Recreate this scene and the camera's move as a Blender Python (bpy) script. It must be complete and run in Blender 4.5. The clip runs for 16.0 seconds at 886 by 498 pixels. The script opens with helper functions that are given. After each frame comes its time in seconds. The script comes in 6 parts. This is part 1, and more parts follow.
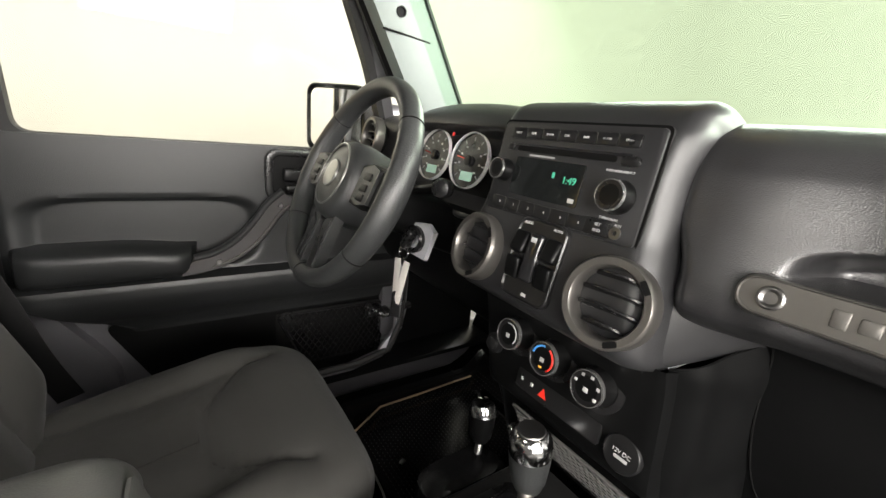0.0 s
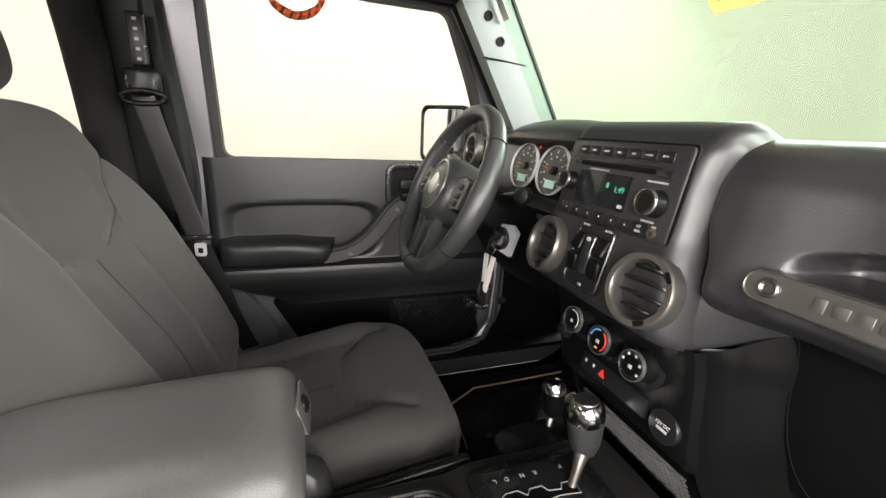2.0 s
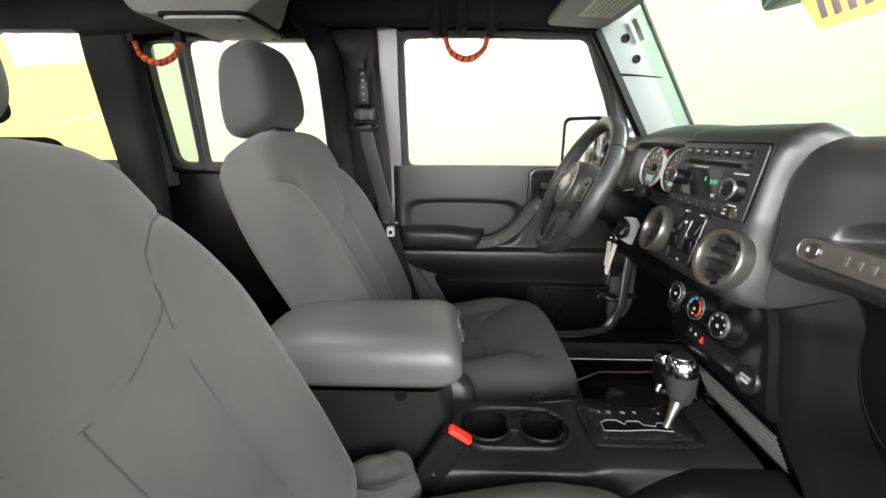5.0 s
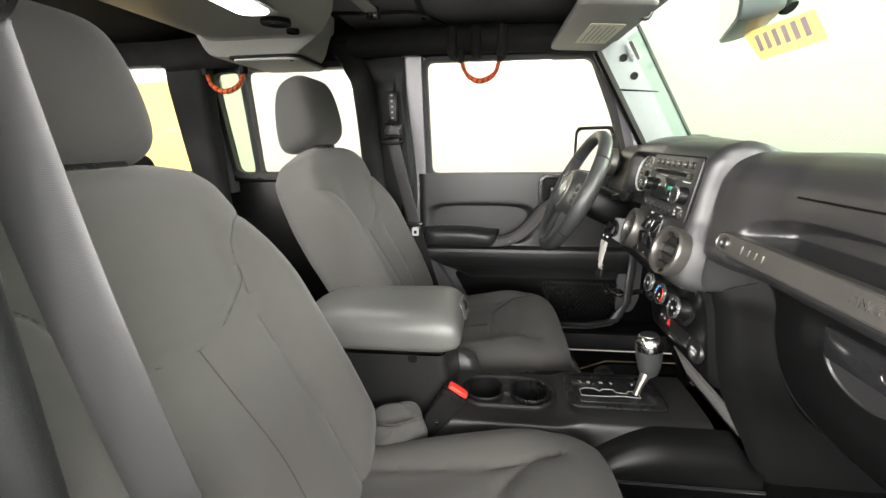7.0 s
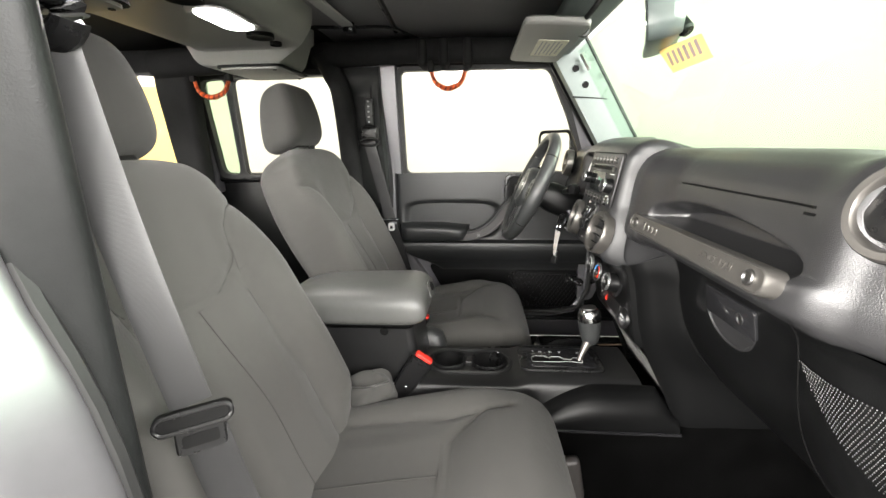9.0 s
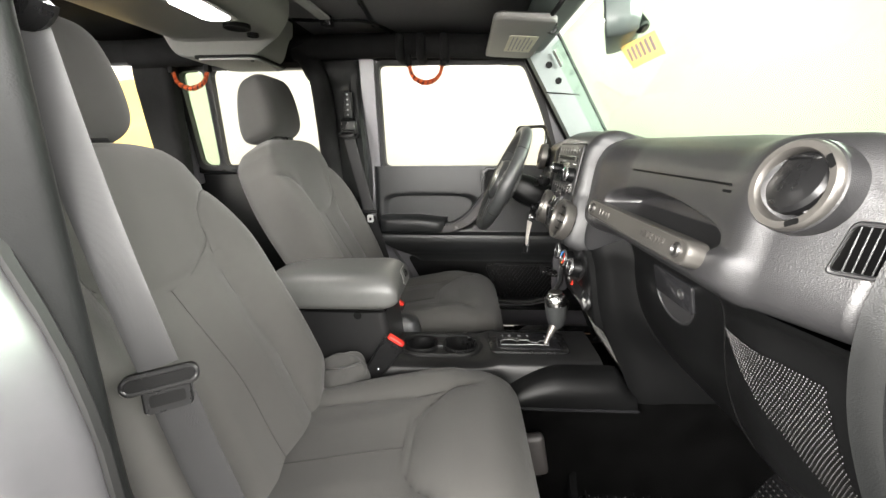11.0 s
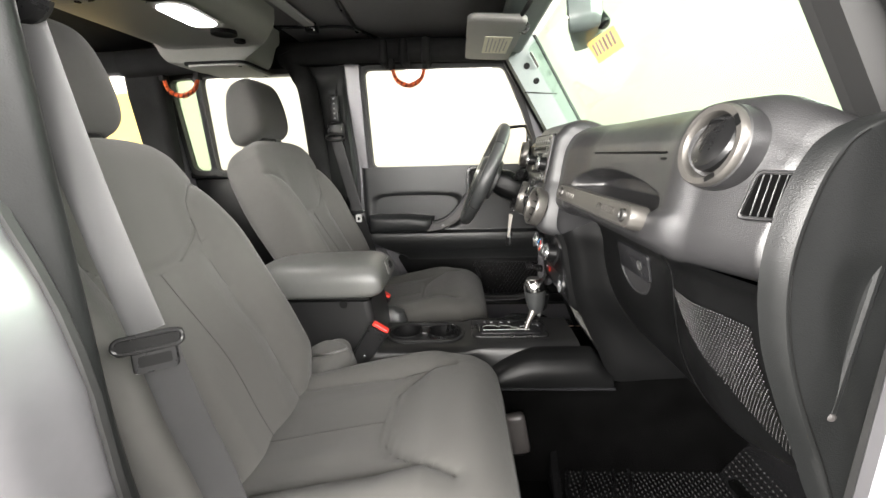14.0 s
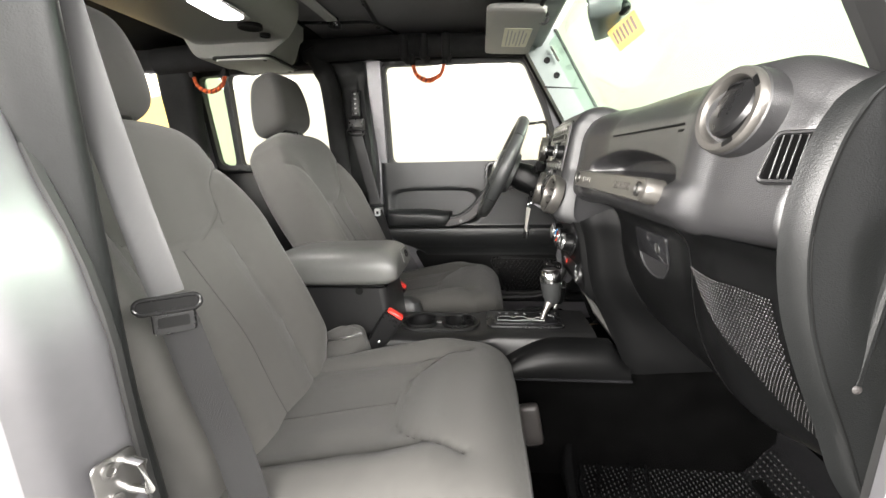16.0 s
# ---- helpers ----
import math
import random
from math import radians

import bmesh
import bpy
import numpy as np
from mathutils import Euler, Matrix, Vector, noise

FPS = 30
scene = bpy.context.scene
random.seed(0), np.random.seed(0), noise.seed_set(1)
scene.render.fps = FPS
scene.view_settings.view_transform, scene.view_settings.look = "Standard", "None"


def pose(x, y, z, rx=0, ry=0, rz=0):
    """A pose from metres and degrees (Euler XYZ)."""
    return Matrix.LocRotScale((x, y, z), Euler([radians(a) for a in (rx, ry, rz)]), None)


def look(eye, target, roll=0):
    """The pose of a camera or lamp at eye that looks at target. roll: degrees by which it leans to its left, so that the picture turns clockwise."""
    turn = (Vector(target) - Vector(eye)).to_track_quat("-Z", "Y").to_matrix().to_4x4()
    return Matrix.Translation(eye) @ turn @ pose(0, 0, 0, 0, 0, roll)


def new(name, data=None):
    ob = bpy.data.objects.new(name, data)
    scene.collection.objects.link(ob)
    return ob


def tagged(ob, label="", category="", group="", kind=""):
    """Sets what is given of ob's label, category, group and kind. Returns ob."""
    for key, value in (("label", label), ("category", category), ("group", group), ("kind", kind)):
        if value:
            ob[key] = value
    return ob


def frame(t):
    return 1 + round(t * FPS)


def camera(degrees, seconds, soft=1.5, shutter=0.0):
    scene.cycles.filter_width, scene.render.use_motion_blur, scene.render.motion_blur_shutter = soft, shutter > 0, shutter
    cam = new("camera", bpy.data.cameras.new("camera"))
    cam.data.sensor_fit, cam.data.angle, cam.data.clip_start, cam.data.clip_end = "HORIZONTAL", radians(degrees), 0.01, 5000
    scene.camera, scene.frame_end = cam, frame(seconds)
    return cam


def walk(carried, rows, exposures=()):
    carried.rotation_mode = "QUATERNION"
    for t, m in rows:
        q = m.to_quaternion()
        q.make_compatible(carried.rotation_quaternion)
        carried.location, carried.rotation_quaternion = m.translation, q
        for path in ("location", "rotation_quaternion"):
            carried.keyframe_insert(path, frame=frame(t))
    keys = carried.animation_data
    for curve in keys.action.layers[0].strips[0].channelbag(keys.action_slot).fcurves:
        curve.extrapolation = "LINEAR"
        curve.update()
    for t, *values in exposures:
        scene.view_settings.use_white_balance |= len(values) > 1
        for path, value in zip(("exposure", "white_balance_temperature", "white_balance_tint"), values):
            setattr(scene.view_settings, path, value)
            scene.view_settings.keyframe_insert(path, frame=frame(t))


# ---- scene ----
cam = camera(94.5, 16.0)
PATH = [
    (0, (0.336, 0.189, 1.088), (-1.237, 1.298, 0.546), 5.4),
    (0.5, (0.371, 0.177, 1.097), (-1.271, 1.188, 0.566), 4.7),
    (1, (0.405, 0.177, 1.103), (-1.302, 1.068, 0.562), 4.1),
    (1.5, (0.444, 0.17, 1.114), (-1.32, 0.934, 0.563), 3.4),
    (2, (0.486, 0.163, 1.118), (-1.327, 0.794, 0.558), 2.8),
    (2.5, (0.523, 0.161, 1.124), (-1.331, 0.653, 0.559), 2.2),
    (3, (0.563, 0.163, 1.125), (-1.322, 0.522, 0.562), 1.9),
    (3.5, (0.602, 0.163, 1.126), (-1.305, 0.397, 0.571), 1.5),
    (4, (0.648, 0.15, 1.133), (-1.274, 0.275, 0.594), 1.2),
    (4.5, (0.697, 0.142, 1.126), (-1.231, 0.178, 0.595), 1.0),
    (5, (0.75, 0.132, 1.123), (-1.178, 0.081, 0.592), 0.2),
    (5.2, (0.77, 0.137, 1.119), (-1.161, 0.051, 0.602), 0.1),
    (7.3, (0.957, 0.221, 1.155), (-0.96, -0.017, 0.637), -0.9),
    (7.5, (0.973, 0.224, 1.154), (-0.947, -0.002, 0.642), -0.9),
    (8, (1.006, 0.234, 1.15), (-0.918, 0.031, 0.643), -0.8),
    (8.5, (1.042, 0.253, 1.144), (-0.887, 0.072, 0.649), -0.8),
    (9, (1.069, 0.276, 1.138), (-0.863, 0.113, 0.647), -0.9),
    (11.3, (1.114, 0.332, 1.112), (-0.82, 0.23, 0.614), -0.3),
    (11.5, (1.117, 0.34, 1.109), (-0.816, 0.221, 0.61), -0.5),
    (12, (1.129, 0.347, 1.105), (-0.806, 0.232, 0.612), -0.7),
    (12.5, (1.138, 0.351, 1.1), (-0.8, 0.241, 0.616), -0.8),
    (13, (1.149, 0.355, 1.093), (-0.79, 0.254, 0.611), -1.0),
    (13.5, (1.16, 0.359, 1.085), (-0.781, 0.265, 0.615), -1.3),
    (14, (1.167, 0.366, 1.073), (-0.779, 0.278, 0.621), -1.6),
    (14.5, (1.174, 0.376, 1.061), (-0.777, 0.296, 0.626), -1.9),
    (15, (1.178, 0.385, 1.052), (-0.775, 0.299, 0.629), -2.1),
    (15.5, (1.18, 0.386, 1.046), (-0.771, 0.263, 0.623), -1.9),
    (16, (1.178, 0.377, 1.028), (-0.768, 0.193, 0.603), -1.3),
]
walk(cam, [(t, look(eye, target, roll)) for t, eye, target, roll in PATH],
     exposures=[(0, 0.68, 6750, 11), (1.5, 0.69, 6700, 12), (3.5, 0.72, 6600, 12), (5.2, 0.82, 6500, 11), (7.3, 1.0, 6650, 10), (16, 1.02, 6650, 11)])

# ---- light ----
world = bpy.data.worlds.new("hall_air")
scene.world = world
world.use_nodes = True
world.node_tree.nodes["Background"].inputs[0].default_value = (0.9, 0.95, 1.0, 1)
world.node_tree.nodes["Background"].inputs[1].default_value = 0.03


def softbox(x, y, z, target, w, h, power, color):
    lamp = bpy.data.lights.new("added_softbox", "AREA")
    lamp.shape, lamp.size, lamp.size_y, lamp.energy, lamp.color = "RECTANGLE", w, h, power, color
    ob = new("added_softbox", lamp)
    ob.matrix_world = look((x, y, z), target)
    return ob


# invented wall washers under the hall ceiling, turned to the walls
softbox(-2.6, -0.9, 3.45, (-4.5, -0.9, 1.1), 6.5, 0.8, 6, (1.0, 0.97, 0.90))
softbox(2.6, 0.4, 3.45, (4.5, 0.4, 1.0), 6.5, 0.8, 18, (1.0, 0.98, 0.95))
softbox(0.0, 3.6, 3.45, (0, 5.5, 1.2), 8.6, 0.8, 27, (0.97, 1.0, 0.95))
softbox(0.0, -4.4, 3.45, (0, -6.5, 1.0), 5.5, 0.8, 230, (1.0, 0.97, 0.92))
# added fill: long light wall on the passenger side, softbox ahead of the car
softbox(3.9, -0.6, 1.55, (0.0, 0.25, 0.95), 3.4, 1.5, 250, (1.0, 0.98, 0.95))
softbox(3.0, -3.0, 2.00, (0.4, 0.4, 1.0), 3.0, 1.8, 540, (1.0, 0.985, 0.96))
softbox(3.3, 0.1, 3.42, (0.0, 0.1, 0.8), 4.0, 1.2, 80, (1.0, 0.99, 0.96))
softbox(3.4, 2.8, 2.5, (0.3, -0.1, 0.9), 2.2, 1.2, 310, (1.0, 0.99, 0.97))
softbox(-0.2, 5.0, 3.05, (0.2, 0.0, 1.0), 6.0, 0.9, 260, (0.98, 1.0, 0.97))

# the lit dome lamp of the sound bar
dome = bpy.data.lights.new("dome_lamp", "AREA")
dome.shape, dome.size, dome.size_y, dome.energy, dome.color = "RECTANGLE", 0.16, 0.07, 0.8, (1.0, 0.98, 0.95)
new("dome_lamp", dome).matrix_world = pose(0.03, -0.325, 1.428)


# ---- materials ----
def mat(name, color, rough=0.5, metal=0.0, var=0.15, vscale=6.0, bump=0.0, bscale=400.0, kind="noise", rvar=0.03, spec=0.5, sheen=0.0, coat=0.0, weave=None):
    m = bpy.data.materials.new(name)
    m.use_nodes = True
    nt = m.node_tree
    p = nt.nodes["Principled BSDF"]
    p.inputs["Roughness"].default_value, p.inputs["Metallic"].default_value = rough, metal
    p.inputs["Specular IOR Level"].default_value = spec
    p.inputs["Sheen Weight"].default_value, p.inputs["Coat Weight"].default_value = sheen, coat
    tc = nt.nodes.new("ShaderNodeTexCoord")
    big, small = nt.nodes.new("ShaderNodeTexNoise"), nt.nodes.new("ShaderNodeTexNoise")
    big.inputs["Scale"].default_value, big.inputs["Detail"].default_value = vscale, 5
    small.inputs["Scale"].default_value, small.inputs["Detail"].default_value = vscale * 14, 3
    both = nt.nodes.new("ShaderNodeMath")
    both.operation = "MULTIPLY_ADD"
    both.inputs[1].default_value = 0.4
    for n in (big, small):
        nt.links.new(tc.outputs["Object"], n.inputs["Vector"])
    nt.links.new(small.outputs[0], both.inputs[0])
    nt.links.new(big.outputs[0], both.inputs[2])
    ramp = nt.nodes.new("ShaderNodeMapRange")
    ramp.inputs["From Min"].default_value, ramp.inputs["From Max"].default_value = 0.45, 0.95
    ramp.inputs["To Min"].default_value, ramp.inputs["To Max"].default_value = 1 - var, 1 + var
    nt.links.new(both.outputs[0], ramp.inputs["Value"])
    mul = nt.nodes.new("ShaderNodeVectorMath")
    mul.operation = "SCALE"
    mul.inputs[0].default_value = color
    nt.links.new(ramp.outputs[0], mul.inputs["Scale"])
    nt.links.new(mul.outputs[0], p.inputs["Base Color"])
    rr = nt.nodes.new("ShaderNodeMapRange")
    rr.inputs["From Min"].default_value, rr.inputs["From Max"].default_value = 0.45, 0.95
    rr.inputs["To Min"].default_value, rr.inputs["To Max"].default_value = max(rough - rvar, 0.02), min(rough + rvar, 1)
    nt.links.new(both.outputs[0], rr.inputs["Value"])
    nt.links.new(rr.outputs[0], p.inputs["Roughness"])
    if bump:
        b = nt.nodes.new("ShaderNodeBump")
        b.inputs["Strength"].default_value, b.inputs["Distance"].default_value = bump, 0.0012
        if kind == "noise":
            t = nt.nodes.new("ShaderNodeTexNoise")
            t.inputs["Scale"].default_value, t.inputs["Detail"].default_value = bscale, 2
            out = t.outputs[0]
        elif kind == "grain":
            t = nt.nodes.new("ShaderNodeTexVoronoi")
            t.feature = "SMOOTH_F1"
            t.inputs["Scale"].default_value = bscale
            out = t.outputs["Distance"]
        else:
            t = nt.nodes.new("ShaderNodeTexWave")
            t.bands_direction = kind
            t.inputs["Scale"].default_value, t.inputs["Distortion"].default_value = bscale, 0.6
            out = t.outputs[0]
        nt.links.new(tc.outputs["Object"], t.inputs["Vector"])
        nt.links.new(out, b.inputs["Height"])
        nt.links.new(b.outputs[0], p.inputs["Normal"])
    return m


def glass(name, tint, rough=0.0):
    m = bpy.data.materials.new(name)
    m.use_nodes = True
    nt = m.node_tree
    nt.nodes.remove(nt.nodes["Principled BSDF"])
    out = nt.nodes["Material Output"]
    tr, gl, mix, fr = (nt.nodes.new("ShaderNode" + k) for k in ("BsdfTransparent", "BsdfGlossy", "MixShader", "LayerWeight"))
    tr.inputs[0].default_value = (*tint, 1)
    gl.inputs["Roughness"].default_value = rough
    curve = nt.nodes.new("ShaderNodeMath")
    curve.operation = "POWER"
    curve.inputs[1].default_value = 4.0
    gain = nt.nodes.new("ShaderNodeMath")
    gain.operation = "MULTIPLY_ADD"
    gain.inputs[1].default_value, gain.inputs[2].default_value = 0.5, 0.035
    nt.links.new(fr.outputs["Facing"], curve.inputs[0])
    nt.links.new(curve.outputs[0], gain.inputs[0])
    nt.links.new(gain.outputs[0], mix.inputs[0])
    nt.links.new(tr.outputs[0], mix.inputs[1])
    nt.links.new(gl.outputs[0], mix.inputs[2])
    nt.links.new(mix.outputs[0], out.inputs[0])
    return m


def paper(name, color):
    """Thin paper that lets light through."""
    m = mat(name, color, 0.7, var=0.05)
    nt = m.node_tree
    tl, mix = nt.nodes.new("ShaderNodeBsdfTranslucent"), nt.nodes.new("ShaderNodeMixShader")
    tl.inputs[0].default_value = (*color, 1)
    mix.inputs[0].default_value = 0.65
    nt.links.new(nt.nodes["Principled BSDF"].outputs[0], mix.inputs[1])
    nt.links.new(tl.outputs[0], mix.inputs[2])
    nt.links.new(mix.outputs[0], nt.nodes["Material Output"].inputs[0])
    return m


def glow(name, color, strength):
    m = bpy.data.materials.new(name)
    m.use_nodes = True
    p = m.node_tree.nodes["Principled BSDF"]
    p.inputs["Base Color"].default_value = (*color, 1)
    p.inputs["Emission Color"].default_value, p.inputs["Emission Strength"].default_value = (*color, 1), strength
    return m


PAD = mat("dash_pad_vinyl", (0.0165, 0.0163, 0.0170), 0.35, var=0.12, bump=0.24, bscale=900, kind="grain", spec=0.65, rvar=0.03)
HARD = mat("black_hard_plastic", (0.0036, 0.0037, 0.0038), 0.32, var=0.2, bump=0.14, bscale=600, spec=0.15, rvar=0.02)
SMOOTH = mat("black_smooth_plastic", (0.008, 0.008, 0.0083), 0.28, var=0.2, bump=0.05, bscale=700, spec=0.4)
HOOD = mat("black_satin_hood", (0.016, 0.016, 0.0168), 0.40, var=0.2, bump=0.12, bscale=800, spec=0.4)
GLOSS = mat("black_gloss_plastic", (0.012, 0.012, 0.013), 0.14, var=0.1)
DECKP = mat("console_deck_plastic", (0.0105, 0.0105, 0.0108), 0.37, var=0.2, bump=0.14, bscale=600, spec=0.42, rvar=0.02)
# near-black that stands in for the shade inside a hollow
VOID = mat("unlit_hollow_black", (0.0012, 0.0012, 0.0012), 0.8, var=0.2, spec=0.03)
DARK = mat("deep_black", (0.0028, 0.0028, 0.0028), 0.6, var=0.3, spec=0.12)
DOORP = mat("door_vinyl", (0.0145, 0.0152, 0.0156), 0.38, var=0.10, bump=0.22, bscale=620, kind="grain", spec=0.45)
CLOTH = mat("seat_cloth", (0.0465, 0.0452, 0.0420), 0.88, var=0.12, vscale=4, bump=0.5, bscale=1100, sheen=0.10, spec=0.3)
CLOTH2 = mat("seat_cloth_dark", (0.042, 0.041, 0.0385), 0.88, var=0.12, vscale=4, bump=0.5, bscale=1100, sheen=0.10, spec=0.3)
CLOTH3 = mat("seam_thread", (0.026, 0.025, 0.023), 0.9, var=0.2)
VINYL = mat("armrest_vinyl", (0.082, 0.0825, 0.079), 0.41, var=0.12, bump=0.22, bscale=620, kind="grain", spec=0.6)
RING = mat("satin_graphite_trim", (0.135, 0.128, 0.119), 0.34, metal=0.75, var=0.10, bump=0.08, bscale=900)
ARMTRIM = mat("grey_pull_trim", (0.042, 0.0385, 0.0375), 0.42, var=0.08, bump=0.08, bscale=700)
CHROME = mat("chrome", (0.78, 0.78, 0.78), 0.12, metal=1.0, var=0.05, rvar=0.05)
SATIN = mat("satin_silver", (0.42, 0.42, 0.41), 0.30, metal=0.9, var=0.05)
STEEL = mat("brushed_steel", (0.25, 0.245, 0.24), 0.36, metal=1.0, var=0.1)
PAINT = mat("silver_paint", (0.225, 0.221, 0.234), 0.37, metal=0.74, var=0.05, bump=0.03, bscale=1500, coat=0.12)
PILLAR = mat("grey_green_paint", (0.135, 0.160, 0.150), 0.45, metal=0.1, var=0.06, bump=0.04)
LINER = mat("headliner", (0.165, 0.163, 0.168), 0.9, var=0.1, bump=0.3, bscale=600)
SBAR = mat("sound_bar_plastic", (0.215, 0.213, 0.200), 0.5, var=0.06, bump=0.1, bscale=500)
COVER = mat("padded_cover_fabric", (0.013, 0.013, 0.013), 0.85, var=0.3, vscale=12, bump=0.5, bscale=260, spec=0.12)
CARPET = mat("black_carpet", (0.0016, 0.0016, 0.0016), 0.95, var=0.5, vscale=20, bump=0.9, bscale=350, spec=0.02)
TREAD = mat("rubber_tread", (0.045, 0.045, 0.045), 0.25, var=0.2)
RUBBER = mat("rubber_mat", (0.0070, 0.0070, 0.0074), 0.22, var=0.3, bump=0.08)
TRIMG = mat("pillar_trim_plastic", (0.012, 0.0128, 0.0126), 0.42, var=0.2, bump=0.22, bscale=500, spec=0.16)
SEAL = mat("rubber_seal", (0.012, 0.012, 0.012), 0.6, var=0.2)
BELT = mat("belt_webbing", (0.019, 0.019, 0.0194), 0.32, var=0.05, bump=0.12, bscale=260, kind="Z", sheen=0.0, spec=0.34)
# same webbing as BELT with shade put into its colour
BELT2 = mat("belt_webbing_shaded", (0.0065, 0.0065, 0.0067), 0.40, var=0.1, bump=0.3, bscale=260, kind="Z", sheen=0.0, spec=0.14)
LEATHER = mat("wheel_leather", (0.026, 0.0272, 0.0274), 0.36, var=0.15, bump=0.3, bscale=500, kind="grain")
ORANGE = mat("orange_paracord", (0.58, 0.095, 0.018), 0.8, var=0.5, vscale=60, bump=0.6, bscale=300)
RED = mat("red_plastic", (0.62, 0.03, 0.02), 0.35, var=0.1)
WHITE = mat("white_print", (0.36, 0.36, 0.355), 0.6, var=0.05)
BLUE = mat("blue_print", (0.05, 0.25, 0.6), 0.6, var=0.05)
CREAM = mat("beige_thread", (0.45, 0.30, 0.19), 0.8, var=0.1)
TAG = mat("paper_tag", (0.42, 0.40, 0.37), 0.7, var=0.1)
KNOBRING = mat("dark_chrome", (0.40, 0.40, 0.40), 0.22, metal=0.9, var=0.05)
STRAPG = mat("pale_grey_webbing", (0.36, 0.36, 0.35), 0.8, var=0.08, bump=0.3, bscale=400)
NET = mat("net_cord_grey", (0.075, 0.074, 0.070), 0.7, var=0.2, vscale=40)
LETTER = mat("cream_inlay", (0.62, 0.55, 0.45), 0.6, var=0.08, vscale=20)
KEYPLATE = mat("grey_plastic", (0.30, 0.30, 0.315), 0.5, var=0.06)
YELLOW = paper("yellow_sticker", (0.80, 0.66, 0.36))
INK = mat("faded_ink", (0.33, 0.27, 0.30), 0.7)
WALLP = mat("cream_wall_paint", (0.45, 0.442, 0.385), 0.8, var=0.04, vscale=0.6)
# grey for the unseen hall sides, chosen to weaken reflections in the plastics
WALLG = mat("unseen_wall_grey", (0.13, 0.13, 0.127), 0.8, var=0.1, vscale=0.8)
WALLY = mat("yellow_wall_paint", (0.80, 0.58, 0.21), 0.8, var=0.04, vscale=0.6)
CONCRETE = mat("concrete_floor", (0.17, 0.167, 0.16), 0.6, var=0.2, vscale=1.5)
SCREEN = mat("display_glass", (0.008, 0.009, 0.009), 0.06, var=0.1)
MIRROR = mat("mirror_glass", (0.9, 0.9, 0.9), 0.02, metal=1.0, var=0.0, rvar=0.0)
CLEAR = glass("clear_glass", (0.97, 0.97, 0.95))
GREEN = glass("windshield_glass", (0.85, 0.95, 0.86))
GREEN2 = glass("green_quarter_glass", (0.83, 0.92, 0.79))
LED = glow("dome_led", (1.0, 0.98, 0.95), 9.0)
CAPV = mat("dash_end_vinyl", (0.0075, 0.0080, 0.0080), 0.38, var=0.15, bump=0.22, bscale=760, kind="grain", spec=0.32)
MIRBACK = mat("mirror_back_plastic", (0.07, 0.085, 0.08), 0.3, var=0.08)
BRIGHT = mat("bright_steel", (0.62, 0.62, 0.61), 0.34, metal=0.6, var=0.06)
CORD2 = mat("dark_red_paracord", (0.16, 0.022, 0.012), 0.8, var=0.4, vscale=60, bump=0.6, bscale=300)
LCD = glow("green_segments", (0.05, 0.35, 0.22), 0.10)


# ---- mesh helpers ----
def part(name, bm, material, parent=None, label="", angle=35):
    me = bpy.data.meshes.new(name)
    bmesh.ops.recalc_face_normals(bm, faces=bm.faces[:])
    bm.to_mesh(me)
    bm.free()
    me.materials.append(material)
    me.shade_smooth()
    me.set_sharp_from_angle(angle=radians(angle))
    ob = new(name, me)
    if parent:
        ob.parent = parent
    if label:
        ob["label"] = label
    return ob


def thing(name, label, category, group="", at=(0, 0, 0)):
    ob = new(name)
    ob.empty_display_size = 0.05
    ob.location = at
    return tagged(ob, label, category, group)


def solid(name, bm, material, label, category, group="", kind="", angle=35):
    return tagged(part(name, bm, material, None, "", angle), label, category, group, kind)


def box(c, size, bevel=0.004, seg=2, rot=(0, 0, 0)):
    bm = bmesh.new()
    bmesh.ops.create_cube(bm, size=1)
    bmesh.ops.scale(bm, vec=size, verts=bm.verts)
    if bevel:
        bmesh.ops.bevel(bm, geom=bm.edges[:], offset=min(bevel, min(size) * 0.49), segments=seg, affect="EDGES", profile=0.5)
    bm.transform(pose(*c, *rot))
    return bm


def rrect(w, h, r, n=5):
    pts = []
    for cx, cy, a in ((w / 2 - r, h / 2 - r, 0), (-w / 2 + r, h / 2 - r, 90), (-w / 2 + r, -h / 2 + r, 180), (w / 2 - r, -h / 2 + r, 270)):
        for i in range(n + 1):
            t = radians(a + 90 * i / n)
            pts.append((cx + r * math.cos(t), cy + r * math.sin(t)))
    return pts


def facing(o, n, up=(0, 0, 1)):
    """Local z along n, local y as near up as can be."""
    z = Vector(n).normalized()
    x = Vector(up).cross(z).normalized()
    y = z.cross(x)
    m = Matrix((x, y, z)).transposed().to_4x4()
    m.translation = o
    return m


def rings(loops, m=None, cap=True, closed=True, cyclic=False):
    """Skin a row of point loops of equal count."""
    bm = bmesh.new()
    vs = [[bm.verts.new(p) for p in loop] for loop in loops]
    n = len(loops[0])
    rows = len(vs)
    for i in range(rows if cyclic else rows - 1):
        a, b = vs[i], vs[(i + 1) % rows]
        for j in range(n if closed else n - 1):
            k = (j + 1) % n
            bm.faces.new((a[j], a[k], b[k], b[j]))
    if cap and closed and not cyclic:
        bm.faces.new(vs[0][::-1])
        bm.faces.new(vs[-1])
    if m is not None:
        bm.transform(m)
    return bm


